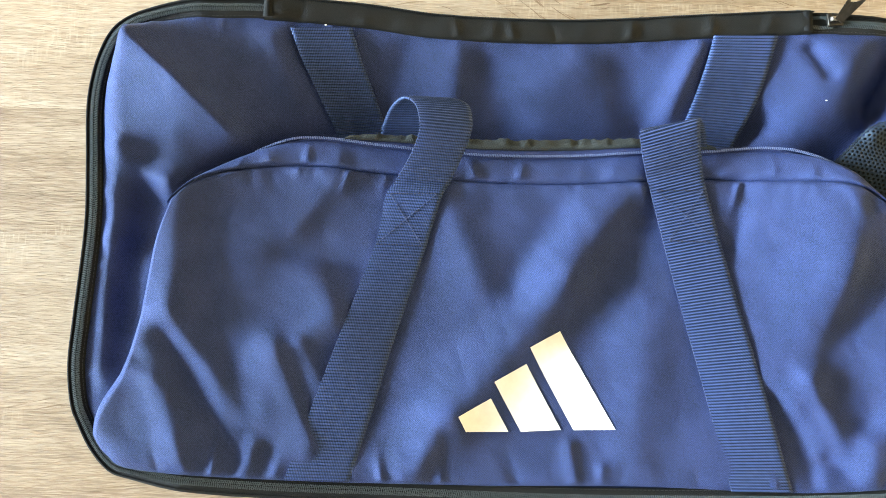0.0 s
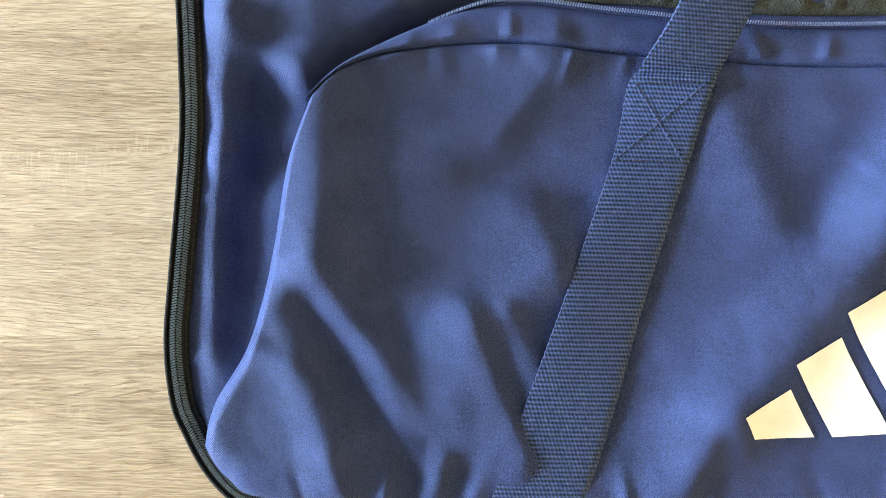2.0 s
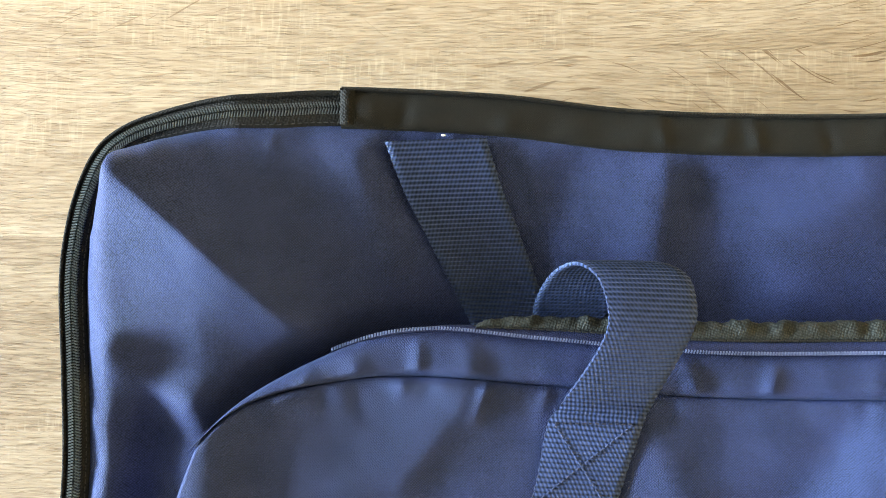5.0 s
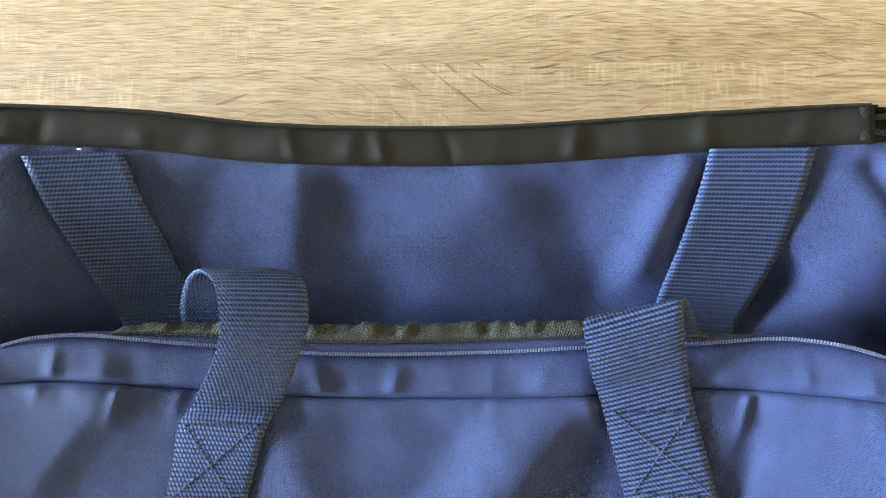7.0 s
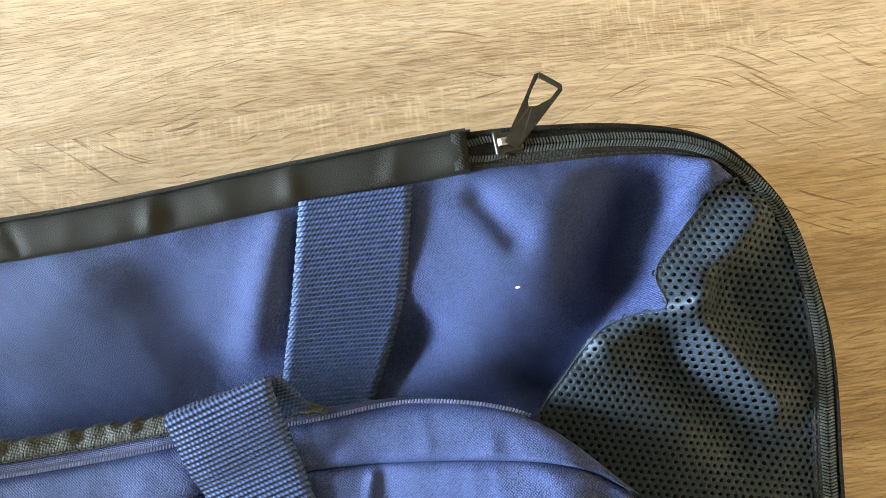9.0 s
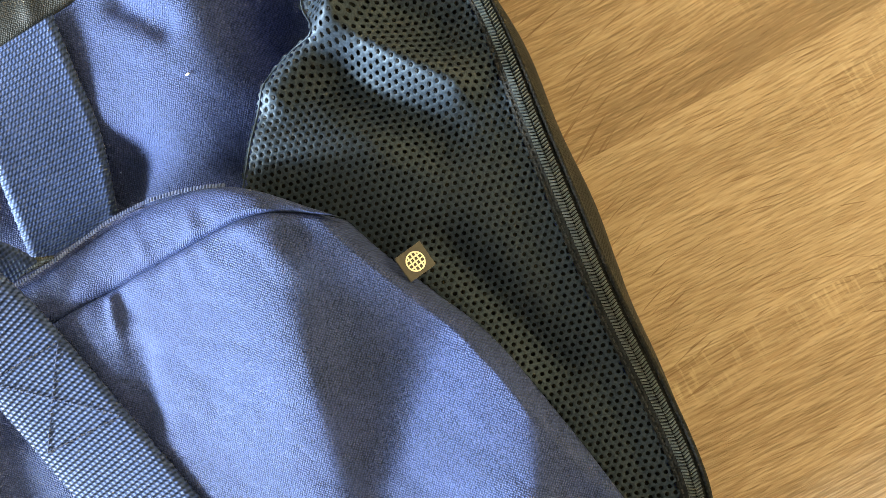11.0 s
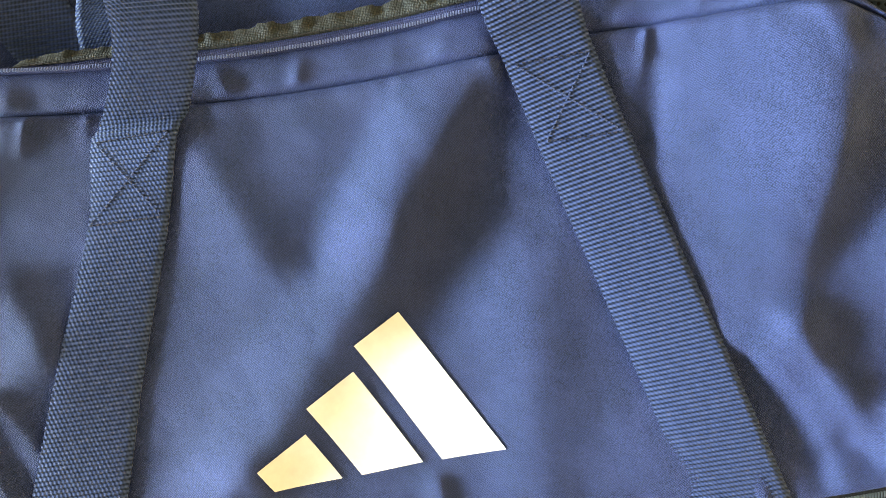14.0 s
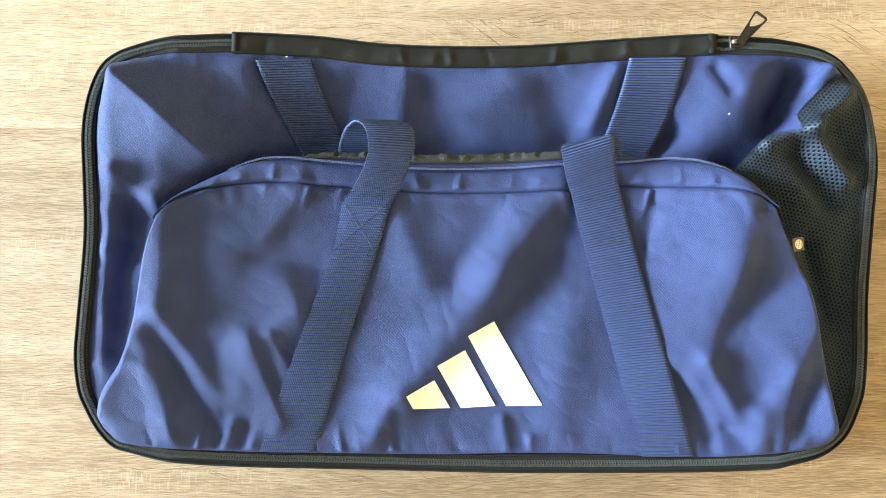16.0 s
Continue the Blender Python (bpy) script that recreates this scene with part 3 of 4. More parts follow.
PBOT = spline([(-0.3359, -0.1484), (-0.3228, -0.1649), (-0.2995, -0.1750), (-0.1925, -0.1818), (-0.0456, -0.1847), (0.0814, -0.1842), (0.2006, -0.1871), (0.2780, -0.1821), (0.3084, -0.1770), (0.3236, -0.1660)], 400)


def body_z(x, y):
    top_line = np.interp(x, PTOP[:, 0], PTOP[:, 1])
    rise = np.clip((y - top_line) / 0.105, 0, 1)
    sag = 0.034 * (1 - rise) ** 1.35
    ends = np.clip((np.abs(x - 0.005) - 0.20) / 0.10, 0, 1)
    sag = sag * (1 - np.where(x < 0, 0.66, 0.85) * ends * ends * (3 - 2 * ends))
    under = np.where((x > PTOP[0, 0]) & (x < PTOP[-1, 0]), np.clip((y - top_line + 0.012) / 0.03, 0, 1), 1.0)
    return base(x, y) - 0.001 - sag + body_folds.z(x, y) * under + crumple(x, y, 3)


# ---- mesh side pocket: a real net of six-sided holes ----
net_folds = Folds()
net_folds.add(0.3380, 0.1386, 0.3069, 0.1091, 9, 6)
net_folds.add(0.3069, 0.1091, 0.2656, 0.0935, 8, 5)
net_folds.add(0.3017, 0.1011, 0.3342, 0.0590, 8, 5)
net_folds.add(0.2946, 0.0859, 0.3194, 0.0415, 11, -5)
net_folds.add(0.3211, 0.1117, 0.3395, 0.0861, 12, -4)
net_folds.add(0.2529, 0.0757, 0.2908, 0.0522, 14, 3)
net_folds.add(0.2999, 0.0010, 0.3172, -0.0628, 10, -4)
NET_EDGE = spline([(0.3248, 0.1540), (0.3080, 0.1377), (0.2933, 0.1213), (0.2926, 0.1054), (0.2806, 0.1035), (0.2640, 0.0979), (0.2448, 0.0788), (0.2325, 0.0653)], 120)
net_right = (rim + rim_in * 0.0165 * NARROW)[nearest_on(rim, 0.3207, -0.1816):nearest_on(rim, 0.3345, 0.1550) + 1]
outline = np.vstack([NET_EDGE, [(0.2540, 0.0300), (0.2680, -0.0087), (0.2880, -0.0629), (0.3020, -0.1226), (0.3130, -0.1660)], net_right])


def inside(px, py, poly):
    r = np.zeros(px.shape, bool)
    x0, y0 = poly[:, 0], poly[:, 1]
    x1, y1 = np.roll(x0, -1), np.roll(y0, -1)
    for a, b, c, d in zip(x0, y0, x1, y1):
        if b != d:
            r ^= ((b > py) != (d > py)) & (px < (c - a) * (py - b) / (d - b) + a)
    return r


def net_z(x, y):
    drape = rim_height(x, y) + 0.0005
    far = np.min(np.hypot(x[..., None] - net_right[::6, 0], y[..., None] - net_right[::6, 1]), -1)
    q = np.clip(far / 0.05, 0, 1)
    drape = drape + (base(x, y) - drape) * q
    own = drape - 0.004 * q - 0.006 * np.clip((0.03 - y) / 0.05, 0, 1) * np.clip(far / 0.012, 0, 1) + net_folds.z(x, y)
    return own


inner = rim + rim_in * 0.0168 * NARROW
ca, cb, cc, cd = (nearest_on(inner, *q) for q in ((-0.3253, -0.1582), (0.3184, -0.1739), (0.3240, 0.1658), (-0.3222, 0.1594)))


def run(a, b):
    return even(inner[a:b + 1] if a <= b else np.vstack([inner[a:], inner[:b + 1]]), 400)


bot, rgt, top_, lft = run(ca, cb), run(cb, cc), run(cc, cd)[::-1], run(cd, ca)[::-1]
us, vs = np.linspace(0, 1, 330), np.linspace(0, 1, 190)
g = patch(bot, top_, lft, rgt, us, vs)
edge = np.minimum(np.minimum(us, 1 - us)[:, None] * 0.66, np.minimum(vs, 1 - vs)[None, :] * 0.35)
edge_f = np.clip(edge / 0.02, 0, 1)
edge_f = edge_f * (2 - edge_f)
x, y = g[..., 0], g[..., 1]
z = body_z(x, y) * edge_f + (rim_height(x, y) - 0.0008) * (1 - edge_f)
# small gathers along the sewn edge
top_edge = (1 - vs)[None] * 0.35 + 0 * us[:, None]
side_edge = np.minimum(us, 1 - us)[:, None] * 0.66 + 0 * vs[None]
gath = gathers(x, top_edge, 3, 0.02, 0.0028, 0.035) * (1 - 0.6 * np.exp(-((x + 0.01) / 0.12) ** 2)) + gathers(y, side_edge, 5, 0.03, 0.0026, 0.03) * (x < 0.1)
z = z + gath
z = np.where(inside(x, y, outline), np.minimum(z, net_z(x, y) - 0.0045), z)
mesh_part("front_panel", np.stack([x, y, z], -1).reshape(-1, 3), grid_faces(len(us), len(vs)), NAVY, bag, "navy woven polyester main panel with creases")

# ---- front pocket ----
pocket_folds = Folds()
pocket_folds.add(0.0750, 0.0483, 0.0207, -0.0261, 30, 4.5, 16)
pocket_folds.add(0.0207, -0.0261, -0.0704, -0.1391, 26, 5, 22, 0.8)
pocket_folds.add(-0.0704, -0.1391, -0.0953, -0.1786, 18, 3.5, 16)
pocket_folds.add(0.0159, 0.0250, -0.0169, -0.0312, 15, -2.3, 18)
pocket_folds.add(-0.0683, 0.0276, -0.0479, -0.0261, 20, 2.4, 18)
pocket_folds.add(0.0850, 0.0199, 0.0382, -0.0616, 22, -3.4, 24)
pocket_folds.add(0.0865, -0.0617, 0.0726, -0.1619, 20, 2.2, 24)
pocket_folds.add(-0.0704, -0.1466, -0.0753, -0.1762, 9, -2)
pocket_folds.add(0.0249, -0.1543, 0.0297, -0.1815, 6, 1.8)
pocket_folds.add(0.0499, -0.1717, 0.0488, -0.1841, 5, 1.5)
pocket_folds.add(-0.2741, 0.0352, -0.2797, -0.0512, 26, 2.88, 16)
pocket_folds.add(-0.2561, 0.0198, -0.2490, -0.0813, 16, -2.59, 20)
pocket_folds.add(-0.1602, 0.0481, -0.1951, 0.0020, 22, 2.16, 12)
pocket_folds.add(-0.1949, -0.0082, -0.1417, -0.0184, 14, -2.74, 14)
pocket_folds.add(-0.1719, -0.0285, -0.1590, -0.0589, 26, 2.52, 14)
pocket_folds.add(-0.1590, -0.0589, -0.1964, -0.0814, 18, 1.8, 14)
pocket_folds.add(-0.2797, -0.0537, -0.2205, -0.1362, 10, 2.88, 20)
pocket_folds.add(-0.2841, -0.0773, -0.2274, -0.1658, 12, -3.02, 7)
pocket_folds.add(-0.2907, -0.0763, -0.2697, -0.1657, 14, 2.16, 12)
pocket_folds.add(-0.2996, -0.0587, -0.3093, -0.0712, 6, -1.8)
pocket_folds.add(-0.3136, -0.0962, -0.2909, -0.1062, 7, 1.44)
pocket_folds.add(-0.2338, -0.0914, -0.2204, -0.1412, 14, -2.45, 12)
pocket_folds.add(-0.2013, -0.0839, -0.1729, -0.1537, 18, 2.52, 7)
pocket_folds.add(-0.1813, -0.0815, -0.1608, -0.1215, 10, 1.8, 8)
pocket_folds.add(-0.2223, -0.1757, -0.2152, -0.1560, 7, 1.87)
pocket_folds.add(-0.2645, -0.1756, -0.2700, -0.1509, 7, 1.58)
pocket_folds.add(-0.2051, -0.1610, -0.2074, -0.1758, 6, -1.44)
pocket_folds.add(0.2425, 0.0484, 0.2277, -0.0211, 45, 4.5, 18)
pocket_folds.add(0.2277, -0.0211, 0.2027, -0.1023, 40, 5, 16)
pocket_folds.add(0.2868, -0.0212, 0.2081, -0.0872, 22, -2.2, 12)
pocket_folds.add(0.3095, -0.0340, 0.2842, -0.1024, 30, 4, 14)
pocket_folds.add(0.2686, -0.1125, 0.2369, -0.1524, 14, -1.8, 8)
pocket_folds.add(0.2761, -0.1150, 0.2696, -0.1625, 20, 3.5, 12)
pocket_folds.add(0.3092, -0.1176, 0.2876, -0.1526, 14, -3, 10)
pocket_folds.add(0.3196, -0.1126, 0.3152, -0.1627, 12, 3, 10)
pocket_folds.add(0.1820, -0.1173, 0.2112, -0.1673, 14, -3, 8)
pocket_folds.add(0.2052, -0.1023, 0.2319, -0.1499, 8, 3.4, 14)
pocket_folds.add(0.2521, -0.1525, 0.2487, -0.1823, 12, 3.2, 10)
pocket_folds.add(0.2265, -0.1624, 0.2437, -0.1823, 9, -2.4)
pocket_folds.add(0.1595, 0.0251, 0.1513, -0.0006, 9, -2.4)
pocket_folds.add(0.1600, 0.0509, 0.1649, 0.0406, 8, -1.5)
pocket_folds.add(0.2502, 0.0484, 0.2523, 0.0303, 7, -1.5)


def pocket_top(x, y):
    corner = 0.019 * np.exp(-(((x - 0.258) / 0.06) ** 2 + ((y - 0.02) / 0.08) ** 2)) + 0.008 * np.exp(-(((x + 0.27) / 0.06) ** 2 + ((y - 0.01) / 0.09) ** 2))
    return base(x, y) + 0.0045 + corner + pocket_folds.z(x, y) + crumple(x, y, 8)


def rounded(d, r):
    q = np.clip(d / r, 0, 1)
    return np.sqrt(np.clip(1 - (1 - q) ** 2, 0, 1))


us = np.unique(np.r_[np.linspace(0, 1, 340), np.linspace(0, 0.03, 24), np.linspace(0.97, 1, 24)])
vs = np.unique(np.r_[np.linspace(0, 1, 190), np.linspace(0, 0.04, 14), np.linspace(0.97, 1, 16)])
g = patch(PBOT, PSEAM, PLEFT, PRIGHT, us, vs)
x, y = g[..., 0], g[..., 1]
du = np.minimum(us, 1 - us)[:, None] * 0.62 + 0 * vs[None]
dv0 = vs[None] * 0.24 + 0 * us[:, None]
dv1 = (1 - vs)[None] * 0.24 + 0 * us[:, None]
zt = pocket_top(x, y)
low = np.minimum(body_z(x, y), zt - 0.004) - 0.003
shape = rounded(du, 0.010)
z = low + (zt - low) * shape
z = (rim_height(x, y) + 0.0012) * (1 - rounded(dv0, 0.02)) + z * rounded(dv0, 0.02)
z -= 0.0042 * (1 - rounded(dv1, 0.006)) * shape
hem = gathers(x, dv0, 7, 0.024, 0.0044, 0.05) + gathers(x, dv1, 9, 0.014, 0.0042, 0.034)
z += hem * shape
pocket = mesh_part("front_pocket", np.stack([x, y, z], -1).reshape(-1, 3), grid_faces(len(us), len(vs)), NAVY, bag, "puffed navy front pocket with soft creases")

us = np.linspace(0, 1, 420)
vs = np.linspace(0, 1, 30)
g = (1 - vs)[None, :, None] * np.stack([np.interp(us, np.linspace(0, 1, 400), PSEAM[:, k]) for k in (0, 1)], 1)[:, None] + vs[None, :, None] * np.stack([np.interp(us, np.linspace(0, 1, 400), PTOP[:, k]) for k in (0, 1)], 1)[:, None]
x, y = g[..., 0], g[..., 1]
ends = np.clip(np.minimum(us, 1 - us) / 0.06, 0, 1)[:, None]
wid = 0.019
z = pocket_top(x, y) + 0.0008 - 0.0048 * (1 - rounded(vs[None] * wid, 0.005)) - 0.0035 * (1 - rounded((1 - vs)[None] * wid, 0.006)) - 0.004 * vs[None] ** 2 * ends
z += gathers(x, vs[None] * wid + 0 * x, 13, 0.017, 0.0046, 0.03) * np.sin(np.pi * vs)[None] ** 0.5
z -= 0.012 * (1 - rounded(np.minimum(us, 1 - us)[:, None] * 0.62, 0.006)) * (0.3 + 0.7 * vs[None])
mesh_part("pocket_band", np.stack([x, y, z], -1).reshape(-1, 3), grid_faces(len(us), len(vs)), NAVY, bag, "narrow gathered navy band along the pocket top")


def along_top(px0, px1, n):
    q = PTOP[(PTOP[:, 0] >= px0) & (PTOP[:, 0] <= px1)]
    return even(q, n)


def strip(name, line, offs, mat, label, sink=0.0):
    """A sewn strip beside the pocket's top line: (offset up the bag, height above the pocket)."""
    d = np.gradient(line, axis=0)
    n = np.stack([-d[:, 1], d[:, 0]], 1)
    n /= np.linalg.norm(n, axis=1)[:, None]
    rows = []
    for o, h in offs:
        p = line + n * (o if np.ndim(o) == 0 else np.asarray(o)[:, None])
        rows.append(np.column_stack([p, pocket_top(line[:, 0], line[:, 1]) + h - sink]))
    return mesh_part(name, np.stack(rows, 1).reshape(-1, 3), grid_faces(len(line), len(rows)), mat, bag, label), n


# olive grosgrain facing and blue zip tape behind the band
gx0, gx1 = -0.1551, 0.1443
line = along_top(gx0, gx1, 260)
swell = np.sin(np.pi * np.linspace(0, 1, 260)) ** 0.35
notch = np.random.RandomState(5)
wob = np.repeat(notch.uniform(-0.0009, 0.0007, 65), 4)[:260] + 0.0004 * np.sin(np.arange(260) * 0.83)
puck = np.convolve(np.repeat(notch.uniform(-0.0022, 0.0006, 52), 5)[:260], np.ones(3) / 3, 'same')
facing, nn = strip("grosgrain_facing", line, ((0.0030 + 0 * swell, -0.007), (0.0056 * swell, -0.0034), (0.0085 * swell, -0.0018), (0.0105 * swell, -0.0018 + puck), (0.0146 * swell + wob, -0.0025 + puck), (0.0156 * swell + wob, -0.009)), GROS, "olive grey woven facing with stitching")
step = np.arange(4, 256, 3)
pos = np.column_stack([line[step] + nn[step] * (0.0062 * swell[step])[:, None], pocket_top(line[step, 0], line[step, 1]) - 0.0022])
bars("facing_stitch", pos, np.column_stack([np.gradient(line, axis=0)[step], np.zeros(len(step))]), np.tile((0, 0, 1.0), (len(step), 1)), (0.0026, 0.0009, 0.0008), DARKTHREAD, facing, kind="stuff")
zl = along_top(-0.2226, 0.2296, 420)
tp = np.clip(np.minimum(np.linspace(0, 1, 420), np.linspace(1, 0, 420)) / 0.09, 0, 1)
mid_t = np.clip(np.minimum(np.linspace(0, 1, 420), np.linspace(1, 0, 420)) / 0.2 - 0.35, 0, 1)
wide = 0.05 + 0.95 * mid_t
strip("pocket_zip_tape", zl, ((-0.0016 + 0 * tp, -0.0055), (0.0005 * tp - 0.0008, -0.0030), (0.003 * tp * wide - 0.0006, -0.0026), (0.0056 * tp * wide - 0.0004, -0.0032), (0.0064 * tp * wide, -0.011)), BLUETAPE, "navy blue zip tape of the pocket", sink=0.009 * (1 - tp))
d = np.gradient(zl, axis=0)
d /= np.linalg.norm(d, axis=1)[:, None]
nz = np.stack([-d[:, 1], d[:, 0]], 1)
many = np.linspace(0, 1, 330)
zx = np.stack([np.interp(many, np.linspace(0, 1, 420), zl[:, k]) for k in (0, 1)], 1)
nx = np.stack([np.interp(many, np.linspace(0, 1, 420), nz[:, k]) for k in (0, 1)], 1)
endb = np.clip(1 - np.minimum(many, 1 - many) / 0.16, 0, 1)
pos = np.column_stack([zx + nx * (0.0002 + 0.0012 * endb)[:, None], pocket_top(zx[:, 0], zx[:, 1]) - 0.0002 + 0.0008 * endb - 0.012 * np.clip(1 - np.minimum(many, 1 - many) / 0.07, 0, 1)])
bars("pocket_zip_teeth", pos, np.column_stack([nx + 0.3 * np.stack([nx[:, 1], -nx[:, 0]], 1), np.zeros(330)]), np.tile((0, 0, 1.0), (330, 1)), (0.0017, 0.00092, 0.0020), BLUECOIL, bag, "pale blue nylon coil of the pocket zip", kind="stuff")


# ---- webbing straps ----
def ribbon(name, left, right, label, n=900, thick=0.0016):
    """A strap between two edge curves (x, y, z), with thickness and slightly scalloped edges."""
    a, b = spline(left, n), spline(right, n)
    mid = (a + b) / 2
    s = np.r_[0, np.cumsum(np.linalg.norm(np.diff(mid, axis=0), axis=1))]
    t = np.gradient(mid, axis=0)
    nrm = np.cross(b - a, t)
    nrm /= np.linalg.norm(nrm, axis=1)[:, None]
    m = 13
    rows, uv = [], []
    width = np.linalg.norm(b - a, axis=1)
    rib = 0.00042 * np.sin(s * 2 * np.pi / 0.0024)
    scal = 0.00014 * np.sign(np.sin(s * 2 * np.pi / 0.0042))
    prof = [(q, 0.5) for q in np.linspace(0, 1, m)] + [(1.0, -0.5)] + [(q, -0.5) for q in np.linspace(1, 0, m)][1:] + [(0.0, 0.5)]
    for q, h in prof:
        e = (scal if q == 1 else -scal if q == 0 else 0 * scal) / width
        crown = -0.0007 * (2 * q - 1) ** 4
        p = a + (b - a) * (q + e)[:, None] + nrm * (h * thick + crown + np.sign(h) * rib * (0.15 if q in (0.0, 1.0) else 1.0))[:, None]
        rows.append(p)
        uv.append(np.stack([s, q * width], 1))
    return mesh_part(name, np.stack(rows, 1).reshape(-1, 3), grid_faces(n, len(prof)), STRAP, bag, label, uv=np.stack(uv, 1).reshape(-1, 2))


def on_pocket(pts, lift=0.002):
    return [(x, y, float(pocket_top(np.array(x), np.array(y))) + lift + dz) for x, y, dz in pts]


def on_body(pts, lift=0.0015):
    return [(x, y, max(float(body_z(np.array(x), np.array(y))), 0) + lift + dz) for x, y, dz in pts]


FL_L = on_pocket([(-0.1913, -0.1809, -0.002), (-0.1724, -0.1276, 0), (-0.1523, -0.0723, 0), (-0.1270, -0.0005, 0), (-0.1195, 0.0371, 0.0015)]) + [(-0.1131, 0.0470, 0.1010), (-0.1007, 0.0670, 0.1130), (-0.0945, 0.0824, 0.1230), (-0.0945, 0.0940, 0.1250), (-0.0985, 0.1075, 0.1190), (-0.1075, 0.1140, 0.1110), (-0.1170, 0.1100, 0.0980), (-0.1235, 0.0990, 0.0830), (-0.1250, 0.0880, 0.0730), (-0.1210, 0.0740, 0.0660)]
FL_R = on_pocket([(-0.1424, -0.1822, -0.002), (-0.1255, -0.1276, 0), (-0.1112, -0.0769, 0), (-0.0880, -0.0049, 0), (-0.0759, 0.0364, 0.0015)]) + [(-0.0690, 0.0495, 0.0985), (-0.0600, 0.0688, 0.1080), (-0.0540, 0.0850, 0.1170), (-0.0535, 0.0960, 0.1180), (-0.0565, 0.1080, 0.1140), (-0.0670, 0.1140, 0.1080), (-0.0775, 0.1100, 0.0960), (-0.0840, 0.0990, 0.0840), (-0.0875, 0.0880, 0.0740), (-0.0867, 0.0740, 0.0660)]
strap_a = ribbon("handle_strap", FL_L, FL_R, "navy ribbed webbing strap folded into a loop")
FR_L = on_pocket([(0.1494, -0.1867, -0.002), (0.1285, -0.1085, 0), (0.1076, -0.0293, 0), (0.0892, 0.0432, 0.0015)]) + [(0.0828, 0.0620, 0.1100), (0.0784, 0.0796, 0.1170), (0.0770, 0.0862, 0.1190), (0.0786, 0.0903, 0.1170), (0.0815, 0.0878, 0.1110), (0.0857, 0.0777, 0.1000), (0.0897, 0.0666, 0.0880)]
FR_R = on_pocket([(0.1953, -0.1865, -0.002), (0.1733, -0.1083, 0), (0.1531, -0.0324, 0), (0.1332, 0.0456, 0.0015)]) + [(0.1284, 0.0686, 0.1100), (0.1250, 0.0860, 0.1190), (0.1239, 0.0947, 0.1230), (0.1245, 0.1000, 0.1210), (0.1294, 0.0962, 0.1140), (0.1346, 0.0860, 0.1020), (0.1373, 0.0718, 0.0880)]
strap_b = ribbon("handle_strap", FR_L, FR_R, "navy ribbed webbing strap folded flat at its top")
ribbon("back_strap", on_body([(-0.1982, 0.1709, 0.002), (-0.1899, 0.1497, 0.001), (-0.1777, 0.1259, 0), (-0.1567, 0.0851, 0), (-0.1493, 0.0661, 0)]), on_body([(-0.1498, 0.1739, 0.002), (-0.1418, 0.1506, 0.001), (-0.1317, 0.1270, 0), (-0.1167, 0.0901, 0), (-0.1056, 0.0654, 0)]), "navy webbing strap sewn under the black flap", n=450)
ribbon("back_strap", on_body([(0.1430, 0.1745, 0.002), (0.1378, 0.1526, 0.001), (0.1305, 0.1268, 0), (0.1222, 0.1011, 0), (0.1147, 0.0701, 0)]), on_body([(0.1937, 0.1742, 0.002), (0.1890, 0.1513, 0.001), (0.1815, 0.1233, 0), (0.1633, 0.0849, 0), (0.1538, 0.0668, 0)]), "navy webbing strap sewn under the black flap", n=450)


# ---- box stitching on the straps ----
def stitches(corners, parent, lift):
    """A sewn square with a cross: tl, tr, br, bl plan corners."""
    tl, tr, br, bl = (np.array(q) for q in corners)
    co = np.array([v.co[:] for v in parent.data.vertices])
    for name, mat, runs in (("box_stitch", THREAD, ((tl, tr), (bl, br))), ("cross_stitch", FAINTTHREAD, ((tl, br), (tr, bl)))):
        pos, alo = [], []
        for p, q in runs:
            n = max(3, int(np.linalg.norm(q - p) / 0.0029))
            for i in range(n):
                c = p + (q - p) * (i + 0.5) / n
                near = np.hypot(co[:, 0] - c[0], co[:, 1] - c[1]) < 0.003
                if near.any():
                    pos.append((c[0], c[1], float(co[near, 2].max()) + lift - (0.0004 if name == "cross_stitch" else 0)))
                    alo.append((*(q - p), 0))
        bars(name, pos, alo, [(0, 0, 1.0)] * len(pos), (0.0017, 0.0008, 0.0008), mat, parent, kind="stuff")


stitches(((-0.1164, 0.0386), (-0.0795, 0.0390), (-0.0905, -0.0015), (-0.1266, -0.0010)), strap_a, 0.0001)
stitches(((0.0930, 0.0450), (0.1305, 0.0455), (0.1410, 0.0045), (0.1030, 0.0055)), strap_b, 0.0001)

# ---- printed emblem: three slanted bars ----
def print_bar(corners):
    a, b, c, d = (np.array(q) for q in corners)
    u, v = np.meshgrid(np.linspace(0, 1, 22), np.linspace(0, 1, 22), indexing="ij")
    p = (1 - u)[..., None] * ((1 - v)[..., None] * a + v[..., None] * d) + u[..., None] * ((1 - v)[..., None] * b + v[..., None] * c)
    x, y = p[..., 0], p[..., 1]
    z = pocket_top(x, y) + 0.0007
    mesh_part("emblem_bar", np.stack([x, y, z], -1).reshape(-1, 3), grid_faces(22, 22), FOIL, pocket, "shiny silver printed slanted bar")


print_bar(((-0.0610, -0.1328), (-0.0359, -0.1186), (-0.0217, -0.1437), (-0.0548, -0.1442)))
print_bar(((-0.0334, -0.1061), (-0.0083, -0.0919), (0.0190, -0.1419), (-0.0121, -0.1437)))
print_bar(((-0.0058, -0.0793), (0.0181, -0.0661), (0.0607, -0.1413), (0.0286, -0.1420)))

